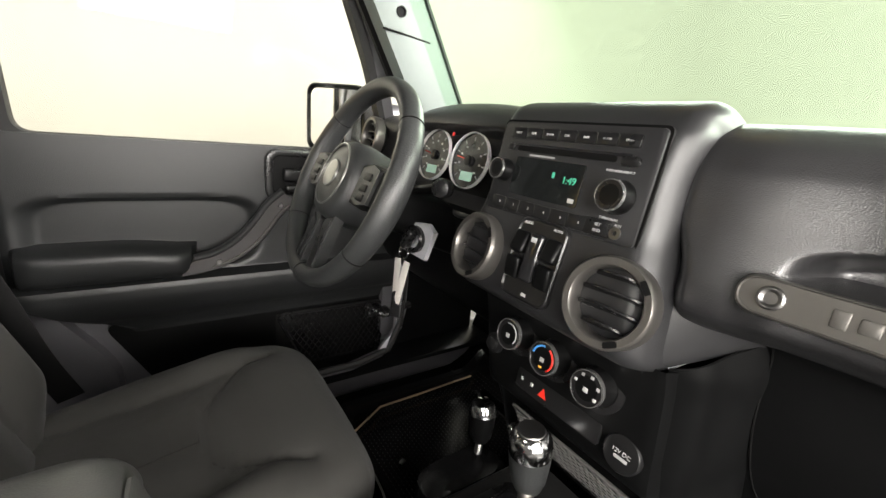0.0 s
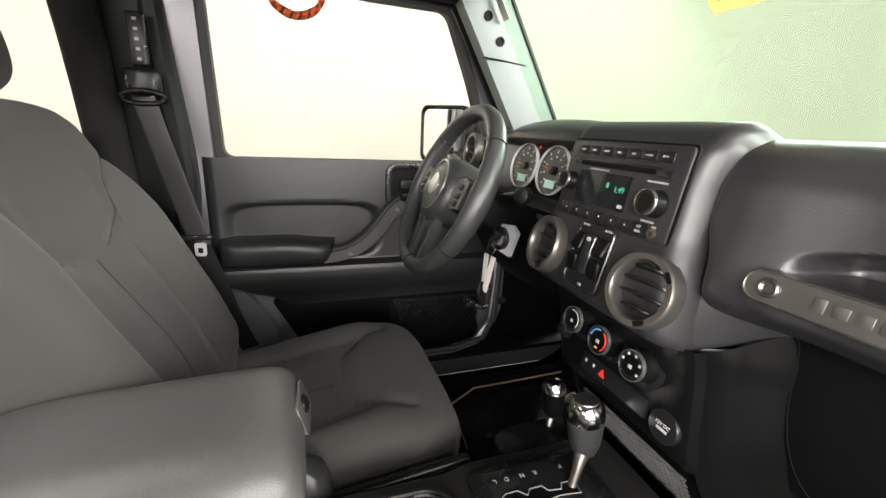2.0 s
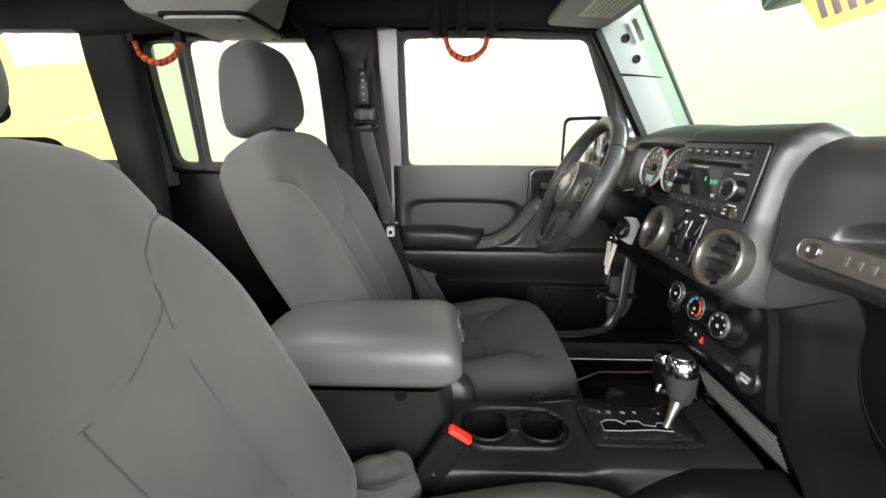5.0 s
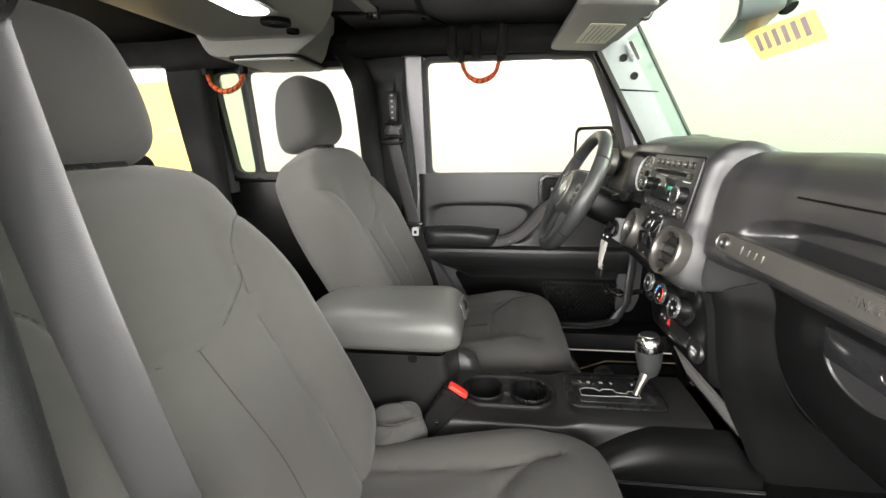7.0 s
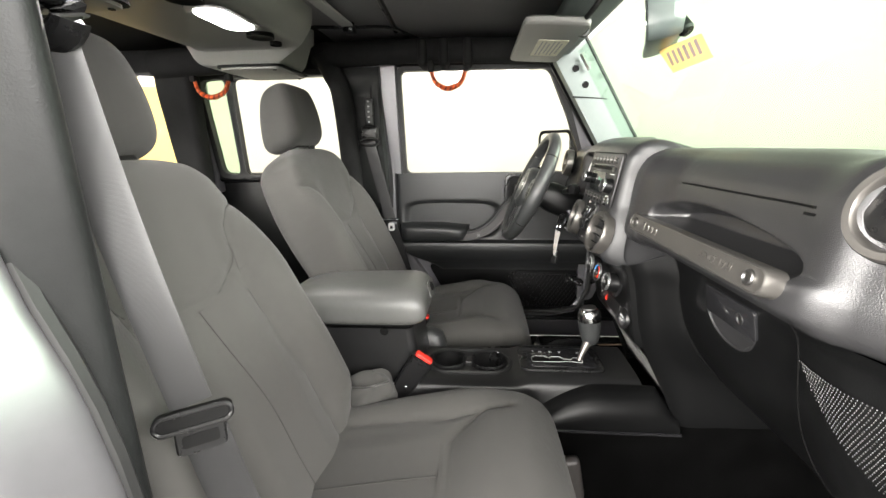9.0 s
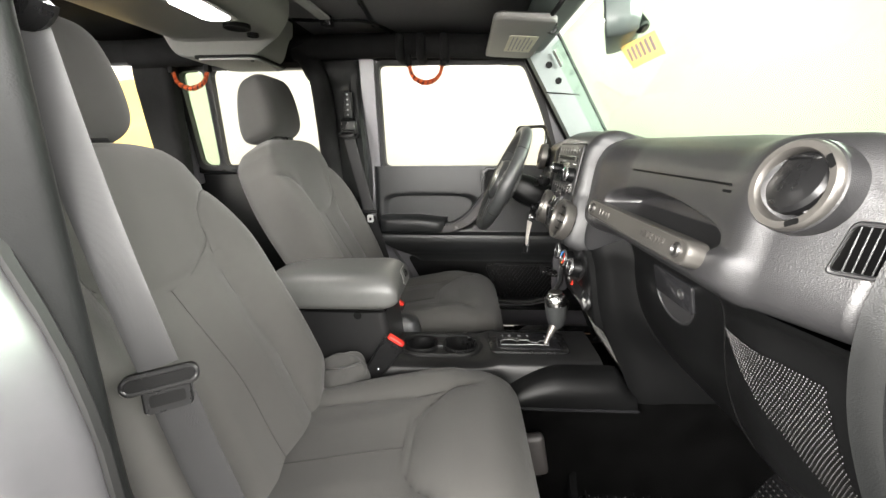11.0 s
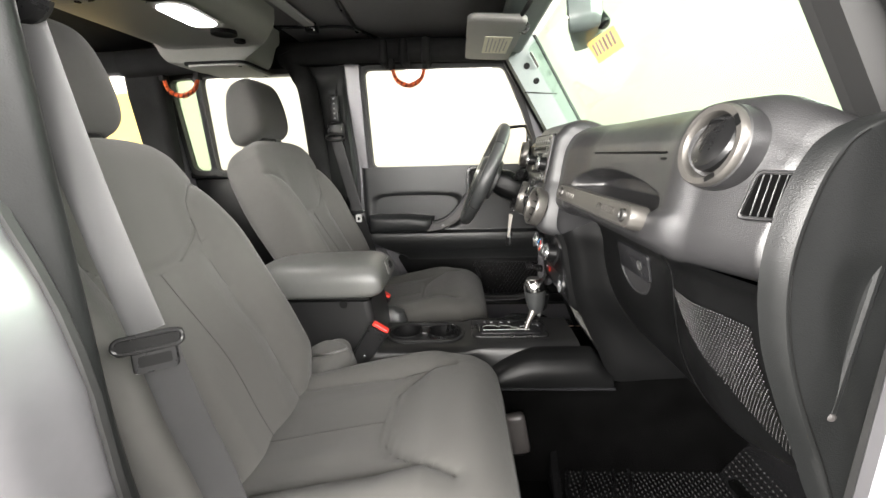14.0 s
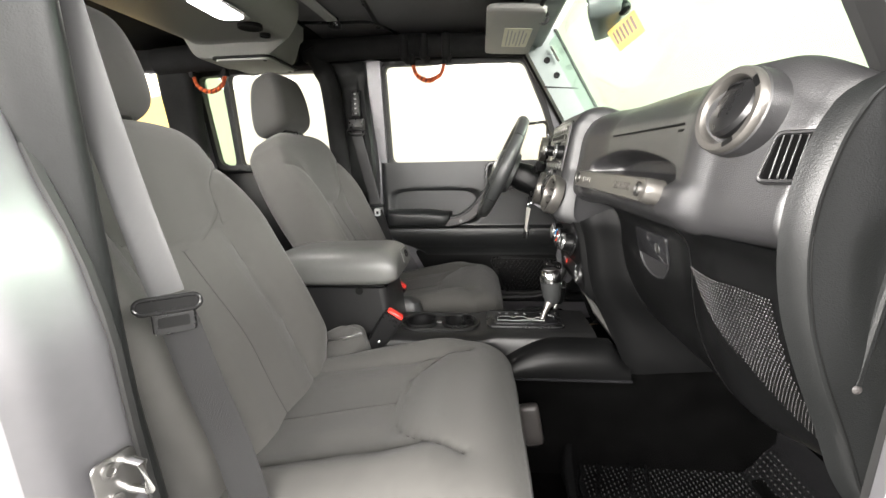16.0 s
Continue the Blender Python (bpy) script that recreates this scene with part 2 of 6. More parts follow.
def prism(pts, depth, m=None, bevel=0.0, z0=0.0):
    """A flat outline drawn out along local z, with rounded rims made by shrunken loops."""
    c = np.mean(pts, axis=0)

    def at(z, s):
        return [(c[0] + (x - c[0]) * s, c[1] + (y - c[1]) * s, z) for x, y in pts]
    if not bevel:
        return rings([at(z0, 1), at(z0 + depth, 1)], m)
    r = max(max(abs(x - c[0]), abs(y - c[1])) for x, y in pts)
    k = bevel / r
    return rings([at(z0, 1), at(z0 + depth - bevel, 1), at(z0 + depth - bevel * 0.3, 1 - k * 0.3), at(z0 + depth, 1 - k)], m)


def lathe(profile, m=None, seg=32, cap=True):
    return rings([[(r * math.cos(2 * math.pi * j / seg), r * math.sin(2 * math.pi * j / seg), z) for j in range(seg)] for r, z in profile], m, cap)


def ring_lathe(profile, m=None, seg=40):
    """A closed section turned round local z: a ring."""
    return rings([[(r * math.cos(2 * math.pi * j / seg), r * math.sin(2 * math.pi * j / seg), z) for r, z in profile] for j in range(seg)], m, cyclic=True)


def spline(pts, n):
    """A smooth line through the points, n samples."""
    p = [np.array(q, float) for q in pts]
    p = [2 * p[0] - p[1]] + p + [2 * p[-1] - p[-2]]
    out = []
    k = len(pts) - 1
    for i in range(n):
        u = i / (n - 1) * k
        s = min(int(u), k - 1)
        t = u - s
        a, b, c, d = p[s:s + 4]
        out.append(0.5 * (2 * b + (c - a) * t + (2 * a - 5 * b + 4 * c - d) * t * t + (3 * b - 3 * c + d - a) * t ** 3))
    return out


def tube(path, r, seg=10, closed=False, flat=None, up=(0, 0, 1), cap=True):
    """A section swept along a path; flat: (half width, half thickness) of a strap, the width lying across the path and square to up."""
    p = [Vector(q) for q in path]
    n = len(p)
    loops = []
    for i in range(n):
        d = (p[(i + 1) % n] - p[i - 1]) if closed else (p[min(i + 1, n - 1)] - p[max(i - 1, 0)])
        d.normalize()
        a = d.cross(Vector(up))
        if a.length < 1e-4:
            a = d.cross(Vector((1, 0.3, 0)))
        a.normalize()
        b = a.cross(d)
        ra = r[i] if isinstance(r, (list, tuple)) else r
        loop = []
        for j in range(seg):
            t = 2 * math.pi * (j + 0.5) / seg
            u, v = math.cos(t), math.sin(t)
            if flat:
                u, v = flat[0] * np.sign(u) * abs(u) ** 0.35, flat[1] * np.sign(v) * abs(v) ** 0.35
            else:
                u, v = u * ra, v * ra
            loop.append(p[i] + a * u + b * v)
        loops.append(loop)
    return rings(loops, None, cap, True, closed)


def sheet(fn, nu, nv, thick=0.0):
    """A surface fn(u, v), u and v from 0 to 1; with thick, a shell of that depth behind it."""
    bm = bmesh.new()
    vs = [[bm.verts.new(fn(i / nu, j / nv)) for j in range(nv + 1)] for i in range(nu + 1)]
    for i in range(nu):
        for j in range(nv):
            bm.faces.new((vs[i][j], vs[i + 1][j], vs[i + 1][j + 1], vs[i][j + 1]))
    if thick:
        bmesh.ops.recalc_face_normals(bm, faces=bm.faces[:])
        bmesh.ops.solidify(bm, geom=bm.faces[:], thickness=thick)
    return bm


def smooth(a, b, x):
    t = min(max((x - a) / (b - a), 0), 1)
    return t * t * (3 - 2 * t)


def text(words, size, m, material, parent, name="lettering", depth=0.0004, label=""):
    c = bpy.data.curves.new(name, "FONT")
    c.body, c.size, c.extrude, c.align_x, c.align_y = words, size, depth, "CENTER", "CENTER"
    tmp = new(name, c)
    bpy.context.view_layer.update()
    me = bpy.data.meshes.new_from_object(tmp.evaluated_get(bpy.context.evaluated_depsgraph_get()))
    bpy.data.objects.remove(tmp)
    me.transform(m)
    me.materials.clear()
    me.materials.append(material)
    ob = new(name, me)
    ob.parent = parent
    if label:
        ob["label"] = label
    return ob


# ---- hall ----
def hall():
    solid("floor", box((0, -0.5, -0.47), (9.3, 12.3, 0.1), 0), CONCRETE, "grey smooth concrete hall floor under the car", "floor", kind="structure")
    # unseen ceiling, added in grey to hold down bounced light
    solid("ceiling", box((0, -0.5, 3.70), (9.3, 12.3, 0.1), 0), WALLG, "added unseen grey hall ceiling", "ceiling", kind="structure")
    for name, c, s, m, words in (
        ("wall_west", (-4.57, 0.80, 1.62), (0.15, 9.4, 4.06), WALLP, "plain bright cream hall wall"),
        ("wall_west_rear", (-4.57, -5.2, 1.62), (0.15, 2.58, 4.06), WALLY, "plain warm yellow hall wall"),
        # east wall is unseen, added in grey to dim reflections from the right
        ("wall_east", (4.57, -0.5, 1.62), (0.15, 12.0, 4.06), WALLG, "added unseen grey hall wall"),
        ("wall_north", (0, 5.57, 1.62), (9.3, 0.15, 4.06), WALLP, "plain bright cream hall wall"),
        # south wall added out of direct view, cream for mirror and bounce light
        ("wall_south", (0, -6.57, 1.62), (9.3, 0.15, 4.06), WALLP, "plain bright cream hall wall"),
    ):
        solid(name, box(c, s, 0), m, words, "wall", kind="structure")


hall()


def cove(u, v):
    a = math.pi / 2 * u
    return (-2.4 - 2.094 * math.cos(a), 3.4 + 2.094 * math.sin(a), -0.42 + 4.06 * v)


solid("wall_cove", sheet(cove, 48, 2, 0.0), WALLP, "rounded cream hall wall corner", "wall", kind="structure")


def side_x(z, s=-1):
    """The car's side leans in above the belt line."""
    return s * (0.79 - 0.12 * max(z - 1.02, 0))


def round_poly(pts, r, n=5):
    """Corners of a y,z outline rounded off; n + 1 points a corner."""
    out = []
    k = len(pts)
    for i in range(k):
        a, b, c = (Vector((*pts[j % k], 0)) for j in (i - 1, i, i + 1))
        p, q = b + (a - b).normalized() * r, b + (c - b).normalized() * r
        for j in range(n + 1):
            t = j / n
            out.append(tuple((p * (1 - t) ** 2 + b * 2 * t * (1 - t) + q * t * t)[:2]))
    return out


def window_ring(outer, inner, r, d0, d1, s=-1):
    """A frame between two y,z outlines, from d0 to d1 inward of the car's side."""
    o, i = round_poly(outer, r + 0.01), round_poly(inner, r)

    def at(loop, d):
        return [(side_x(z, s) - s * d, y, z) for y, z in loop]
    return rings([at(o, d0), at(o, d1), at(i, d1), at(i, d0)], cyclic=True)


def pane(outline, r, d, s=-1):
    o = round_poly(outline, r)
    return rings([[(side_x(z, s) - s * e, y, z) for y, z in o] for e in (d, d + 0.004)])


def grow(pts, g):
    c = np.mean(pts, axis=0)
    out = []
    for p in pts:
        v = np.array(p) - c
        out.append((p[0] + g * np.sign(v[0]), p[1] + g * np.sign(v[1])))
    return out


# ---- car body ----
def car_body():
    body = thing("car_body", "silver four-door off-road car body with its hard top", "car body")
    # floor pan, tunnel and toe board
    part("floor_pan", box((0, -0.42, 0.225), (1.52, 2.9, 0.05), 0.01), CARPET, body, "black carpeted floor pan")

    def toe(u, v):
        y, z = spline([(1.02, 0.25), (1.13, 0.34), (1.18, 0.6), (1.11, 1.08)], 21)[round(v * 20)]
        return (-0.76 + 1.52 * u, y, z)
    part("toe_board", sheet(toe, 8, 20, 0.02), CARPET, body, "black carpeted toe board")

    def tunnel(u, v):
        y = -0.35 + 1.45 * v
        hump = spline([(-0.26, 0.25), (-0.19, 0.33), (-0.155, 0.44), (-0.10, 0.485), (0.05, 0.49), (0.15, 0.485), (0.195, 0.44), (0.215, 0.34), (0.27, 0.25)], 33)[round(u * 32)]
        lift = 0.0 if y < 0.7 else (y - 0.7) * 0.25
        return (hump[0], y, hump[1] + lift * (hump[1] - 0.25) / 0.24)
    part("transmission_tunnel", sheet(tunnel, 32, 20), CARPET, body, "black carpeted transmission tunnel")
    # sills and lower sides
    for s in (-1, 1):
        part("sill", box((s * 0.80, 0.53, 0.325), (0.16, 1.34, 0.13), 0.03, 3), PAINT, body, "silver painted door sill")
        e = 0.672 if s < 0 else 0.864
        f = 0.0 if s < 0 else -0.050
        part("sill_cover", box((s * 0.72, 0.52, 0.388), (0.15, 1.30, 0.016), 0.004), HARD, body, "black sill cover")
        part("sill_seal", tube([(s * (e - 0.014), y, 0.415) for y in (-0.1, 0.3, 0.62)] + [(s * (e - 0.014), 0.72 + f, 0.44), (s * (e - 0.014), 0.755 + f, 0.52), (s * (e - 0.014), 0.775 + f, 1.06)], 0.010, 8), SEAL, body, "black rubber door seal")
        part("sill_edge", tube([(s * e, y, 0.402) for y in (-0.1, 0.2, 0.6)] + [(s * e, 0.70 + f, 0.425), (s * e, 0.755 + f, 0.50), (s * e, 0.772 + f, 1.12)], 0.014, 8), PAINT, body, "silver painted opening flange")
        part("hinge_pillar", box((s * 0.895, 0.90 if s < 0 else 0.94, 0.73), (0.07, 0.36, 0.86), 0.025, 3), PAINT, body, "silver painted hinge pillar")
        part("rear_side", box((s * 0.825, -1.01, 0.64), (0.06, 1.66, 0.77), 0.01), HARD, body, "black inner side panel behind the front door")
        part("roof_rail", box((s * 0.735, -0.62, 1.50), (0.075, 2.42, 0.10), 0.02), COVER, body, "black padded roof side rail")
        part("rear_post", box((s * 0.765, -0.935, 1.20), (0.05, 0.045, 0.52), 0.01, 2, (2, 0, 0)), PAINT, body, "silver painted post behind the rear door")
        if s < 0:
            part("hinge_face", rings([[(x, y, z) for y, z in round_poly([(0.735, 1.0), (0.825, 1.0), (0.825, 0.50), (0.800, 0.44), (0.735, 0.44)], 0.02, 4)] for x in (-0.775, -0.745)]), PAINT, body, "silver painted hinge pillar face")
            part("check_strap", box((-0.735, 0.715, 0.535), (0.03, 0.075, 0.022), 0.008, 3), SMOOTH, body, "black door check strap")
            part("wire_harness", tube(spline([(-0.735, 0.675, 0.56), (-0.728, 0.70, 0.545), (-0.724, 0.735, 0.525), (-0.728, 0.775, 0.53), (-0.735, 0.83, 0.54)], 24), [0.009 + 0.003 * (k % 2) for k in range(24)], 10), SMOOTH, body, "black ribbed wire harness")
        part("kick_panel", box((s * 0.765, 0.945, 0.66), (0.03, 0.34, 0.80), 0.01), HARD, body, "black footwell kick panel")
        part("corner_post", box((s * 0.74, -1.80, 1.23), (0.08, 0.12, 0.46), 0.02), HARD, body)
    part("tailgate", box((0, -1.86, 0.64), (1.56, 0.06, 0.80), 0.02), HARD, body, "black inner tailgate panel")
    part("rear_header", box((0, -1.84, 1.50), (1.5, 0.08, 0.10), 0.02), HARD, body)
    # roof skins
    part("front_roof_panel", box((0, 0.16, 1.562), (1.54, 0.92, 0.03), 0.008), LINER, body, "grey lined removable roof panel")
    part("rear_roof_panel", box((0, -1.08, 1.565), (1.46, 1.55, 0.03), 0.008), COVER, body, "black rear hard top lining")
    # windshield frame
    for s in (-1, 1):
        def leg(u, v, s=s):
            y0, z0 = 0.575 + 0.245 * (1 - v), 1.50 - 0.42 * (1 - v)
            w = 0.032 if s < 0 else 0.0
            a = [(-0.030, 0.02), (-0.034, -0.012), (-0.02, -0.022), (0.03 + w, -0.022), (0.045 + w, -0.012), (0.052 + w, 0.036), (0.01, 0.040), (-0.03, 0.032)]
            q = a[round(u * 8) % 8]
            return (s * ((0.735 if s > 0 else 0.665) - q[1] * 1.0), y0 + q[0] * 1.05, z0 + q[0] * 0.45)
        if s > 0:
            part("pillar_edge", tube([(0.805 - 0.06 * v, 0.60 + 0.255 * (1 - v), 1.49 - 0.42 * (1 - v)) for v in (0, 0.5, 1)], 0.05, 12), TRIMG, body, "black pillar trim")
        if s < 0:
            part("pillar_edge", tube([(-0.688, 0.545 + 0.245 * (1 - v), 1.49 - 0.42 * (1 - v)) for v in (0, 0.5, 1)], 0.017, 8), HARD, body, "dark pillar edge trim")
        leg_part = part("windshield_pillar", sheet(leg, 8, 10), PILLAR if s < 0 else SEAL, body, "grey-green painted windshield pillar" if s < 0 else "black trimmed windshield pillar")
        if s < 0:
            for y, z in ((0.628, 1.41), (0.668, 1.352)):
                part("bolt_hole", lathe([(0.0125, 0), (0.0125, 0.003), (0.009, 0.003), (0.008, -0.003)], facing((-0.6250, y + 0.016, z), (1, 0, 0)), 20), DARK, leg_part)
            part("split_line", tube([(-0.6265, 0.640, 1.310), (-0.625, 0.69, 1.306), (-0.6285, 0.770, 1.300)], 0.0026, 6), DARK, leg_part)
    part("windshield_header", box((0, 0.575, 1.505), (1.34, 0.12, 0.07), 0.02, 3, (-14, 0, 0)), PILLAR, body, "grey-green windshield header trim")
    ws = part("windshield", rings([[(x, y + e, z) for x, y, z in ((-0.66, 0.648, 1.47), (0.74, 0.648, 1.47), (0.74, 0.882, 1.07), (-0.66, 0.882, 1.07))] for e in (0, 0.005)]), GREEN, body, "green-tinted windshield glass")
    ws.visible_shadow = False
    part("windshield_seal", tube([(-0.627, 0.672, 1.525), (-0.627, 0.912, 1.115)], 0.006, 6), SEAL, ws)
    part("cowl_strip", box((0, 0.90, 1.075), (1.4, 0.06, 0.03), 0.01), SEAL, body)
    # side glass of the rear
    wins = (
        ("rear_door_window", [(-0.765, 1.425), (-0.275, 1.43), (-0.265, 1.015), (-0.775, 1.02)], CLEAR),
        ("quarter_window", [(-0.905, 1.42), (-0.795, 1.425), (-0.80, 1.02), (-0.885, 1.03)], GREEN2),
        ("cargo_window", [(-1.74, 1.45), (-1.10, 1.45), (-1.045, 1.035), (-1.74, 1.035)], CLEAR),
    )
    for s in (-1, 1):
        for name, o, m in wins:
            g = part(name, pane(o, 0.03, 0.012, s), m, body, {"quarter_window": "green-tinted quarter glass"}.get(name, "clear side glass"))
            g.visible_shadow = False
            part("window_seal", window_ring(grow(o, 0.022), o, 0.03, 0.0, 0.035, s), SEAL, g, "black rubber window seal")
        part("cargo_side_trim", box((s * 0.772, -1.39, 0.955), (0.03, 0.68, 0.10), 0.012, 3), PAINT, body, "silver painted strip under the cargo window")
        part("door_top_frame", box((s * 0.765, -0.59, 1.445), (0.05, 0.76, 0.03), 0.008), PAINT, body)
        part("belt_capping", box((s * 0.785, -0.98, 1.005), (0.06, 1.62, 0.035), 0.012), HARD, body)
    g = part("tailgate_window", rings([[(x, -1.86 + e, z) for x, z in ((-0.68, 1.05), (0.68, 1.05), (0.68, 1.45), (-0.68, 1.45))] for e in (0, 0.005)]), CLEAR, body)
    g.visible_shadow = False
    # B pillars
    def post(u, v):
        """Moulded trim: raised rails on both sides of a channel for the belt."""
        z = 0.32 + 1.13 * v
        q = [(-0.300, -0.775), (-0.292, -0.715), (-0.280, -0.690), (-0.262, -0.690), (-0.250, -0.708), (-0.165, -0.708), (-0.150, -0.690), (-0.128, -0.690), (-0.116, -0.702), (-0.110, -0.775)]
        y, x = q[round(u * 9)]
        out = smooth(1.36, 1.40, z)
        return ((x if not (-0.72 < x < -0.70 and out) else x + 0.017 * out), y + 0.016 * smooth(0.75, 0.95, z) - 0.022 * smooth(0.95, 1.4, z), z)
    part("pillar_trim", sheet(post, 9, 40, 0.003), TRIMG, body, "dark grey plastic pillar trim with a belt channel")

    def strip(u, v):
        z = 0.36 + 1.13 * v
        q = [(-0.30, -0.030), (-0.285, 0.028), (-0.14, 0.034), (-0.10, 0.036), (-0.060, 0.034), (-0.052, 0.022), (-0.050, -0.02)]
        y, d = q[round(u * 6)]
        y += 0.13 * (1 - smooth(0.46, 0.74, z)) * smooth(-0.2, -0.05, y)
        return (side_x(z) + d, y, z)
    part("pillar_skin", sheet(strip, 6, 44), PAINT, body, "silver painted door pillar")

    def trim(u, v):
        z = 0.30 + 1.18 * v
        x, y = spline([(0.712, -0.26), (0.722, -0.14), (0.736, -0.075), (0.755, -0.050), (0.775, -0.052), (0.800, -0.085), (0.803, -0.20)], 25)[round(u * 24)]
        return (x, y + 0.02 * (1 - smooth(0.5, 0.8, z)) - 0.02 * smooth(0.85, 1.05, z) * smooth(0.75, 0.80, x), z)
    part("pillar_trim", sheet(trim, 24, 24, 0.006), TRIMG, body, "black plastic pillar trim")

    def skin(u, v):
        z = 0.30 + 1.15 * v
        x, y = spline([(0.792, -0.06), (0.796, -0.012), (0.806, 0.0), (0.84, -0.004), (0.885, -0.012), (0.905, -0.04), (0.908, -0.20), (0.88, -0.26)], 29)[round(u * 28)]
        edge = float(np.interp(z, [0.3, 0.45, 0.72, 0.85, 0.95, 1.05, 1.2, 1.45], [0.04, 0.0, -0.02, -0.024, -0.042, -0.08, -0.13, -0.19]))
        lean = 0.10 * max(z - 1.02, 0)
        return (x - lean, y + edge, z)
    part("pillar_skin", sheet(skin, 28, 40, 0.006), PAINT, body, "silver painted door pillar")
    part("pillar_seal", tube([(0.790 - 0.09 * max(z - 1, 0), -0.012 + float(np.interp(z, [0.3, 0.45, 0.72, 0.85, 0.95, 1.05, 1.2, 1.45], [0.04, 0.0, -0.02, -0.024, -0.042, -0.08, -0.13, -0.19])), z) for z in np.linspace(0.35, 1.45, 24)], 0.011, 8), SEAL, body, "black rubber door seal")
    return body


body = car_body()


# ---- roll cage padding, sound bar ----
def roll_bar():
    bar = thing("roll_bar", "black padded roll bar with fabric covers under the roof", "roll bar")
    part("side_bar", tube(spline([(-0.62, -0.36, 1.485), (-0.625, 0.0, 1.49), (-0.63, 0.32, 1.485), (-0.64, 0.56, 1.475)], 16), 0.045, 12), COVER, bar, "black fabric covered side bar")
    part("side_bar", tube(spline([(0.62, -0.36, 1.50), (0.625, 0.0, 1.51), (0.63, 0.32, 1.505), (0.64, 0.56, 1.49)], 16), 0.045, 12), COVER, bar, "black fabric covered side bar")
    part("rear_leg", tube(spline([(-0.60, -0.40, 1.49), (-0.61, -0.75, 1.48), (-0.62, -1.02, 1.47)], 20), 0.055, 12), COVER, bar, "black padded rear leg")
    part("rear_leg", tube(spline([(0.60, -0.40, 1.49), (0.61, -0.75, 1.48), (0.62, -1.02, 1.47)], 20), 0.055, 12), COVER, bar, "black padded rear leg")
    for s in (-1, 1):
        part("rear_upright", rings([[(s * 0.655 + x, y0 + y, z) for x, y in rrect(0.09, w, 0.03, 4)] for y0, w, z in ((-0.965, 0.17, 1.50), (-0.962, 0.16, 1.35), (-0.95, 0.135, 1.15), (-0.935, 0.11, 0.95), (-0.93, 0.10, 0.35))]), COVER, bar, "black padded rear upright")
    part("hoop_leg", tube(spline([(-0.60, -0.33, 1.50), (-0.655, -0.30, 1.42), (-0.67, -0.27, 1.30), (-0.69, -0.25, 0.8)], 14), 0.042, 12), COVER, bar)
    for y in (0.07, 0.15, 0.24):
        part("strap_loop", box((-0.622, y, 1.475), (0.115, 0.035, 0.10), 0.02, 3), COVER, bar, "black hook and loop strap")
    part("cross_tube", tube([(-0.55, -0.02, 1.545), (-0.1, 0.0, 1.55), (0.5, 0.0, 1.55)], 0.01, 8), SMOOTH, bar)
    part("wire", tube(spline([(-0.66, 0.40, 1.525), (-0.655, 0.22, 1.53), (-0.63, 0.07, 1.53), (-0.54, 0.01, 1.535), (-0.458, -0.044, 1.535), (-0.43, -0.16, 1.53), (-0.41, -0.284, 1.53)], 36), 0.006, 6), SMOOTH, bar, "thin black wire")
    part("wire_clip", box((-0.425, -0.155, 1.525), (0.05, 0.04, 0.035), 0.008), SMOOTH, bar)
    part("roof_strap", tube([(-0.05, -0.178, 1.536), (-0.19, -0.172, 1.534), (-0.41, -0.157, 1.530)], 0.01, 12, flat=(0.020, 0.005), up=(0, 0, 1)), STRAPG, bar, "pale grey roof strap")
    return bar


roll_bar()


def sound_bar():
    sb = thing("sound_bar", "grey plastic overhead sound bar with a lit dome lamp", "sound bar")

    def shell(u, v):
        x = -0.535 + 1.07 * v
        wing = smooth(0.285, 0.325, abs(x))
        low = 1.445 - 0.045 * wing
        back = 0.095 * wing
        end = 0.09 * smooth(0.505, 0.535, abs(x))
        prof = [(-0.225 - back, 1.55), (-0.232 - back, 1.50), (-0.262 - back, low + 0.014 + end), (-0.30 - back, low + end), (-0.45, low + end), (-0.60, low + end), (-0.65, low + 0.02 + end), (-0.67, 1.49), (-0.67, 1.55)]
        y, z = spline(prof, 33)[round(u * 32)]
        return (x, y, z)
    part("shell", sheet(shell, 32, 84), SBAR, sb, "warm grey moulded shell")
    for s in (-1, 1):
        part("speaker_panel", prism(rrect(0.225, 0.20, 0.025), 0.007, facing((s * 0.400, -0.455, 1.390), (0, 0, -1), (0, 1, 0)), 0.003), SBAR, sb, "flat grey speaker cover")
        part("panel_gap", prism(rrect(0.245, 0.22, 0.03), 0.006, facing((s * 0.400, -0.455, 1.397), (0, 0, -1), (0, 1, 0))), DARK, sb)
        for dx in (-0.095, 0.095):
            part("screw", lathe([(0.006, 0), (0.006, 0.003), (0.003, 0.003)], facing((s * 0.400 + dx, -0.375, 1.384), (0, 0, -1), (0, 1, 0)), 10), DARK, sb)
    part("dome_lens", prism(rrect(0.17, 0.075, 0.03), 0.006, facing((0.03, -0.325, 1.439), (0, 0, -1), (0, 1, 0)), 0.003), LED, sb, "lit white dome lamp lens")
    part("dome_bezel", prism(rrect(0.21, 0.10, 0.035), 0.003, facing((0.03, -0.325, 1.440), (0, 0, -1), (0, 1, 0))), SBAR, sb)
    for x, r in ((-0.135, 0.036), (-0.225, 0.017), (0.175, 0.038)):
        part("lamp_switch", lathe([(r, -0.01), (r, 0.004), (r * 0.85, 0.004), (r * 0.7, 0.001)], facing((x, -0.325, 1.4385), (0, 0, -1), (0, 1, 0)), 24), DARK, sb, "round black recessed lamp cover")
    return sb


sound_bar()


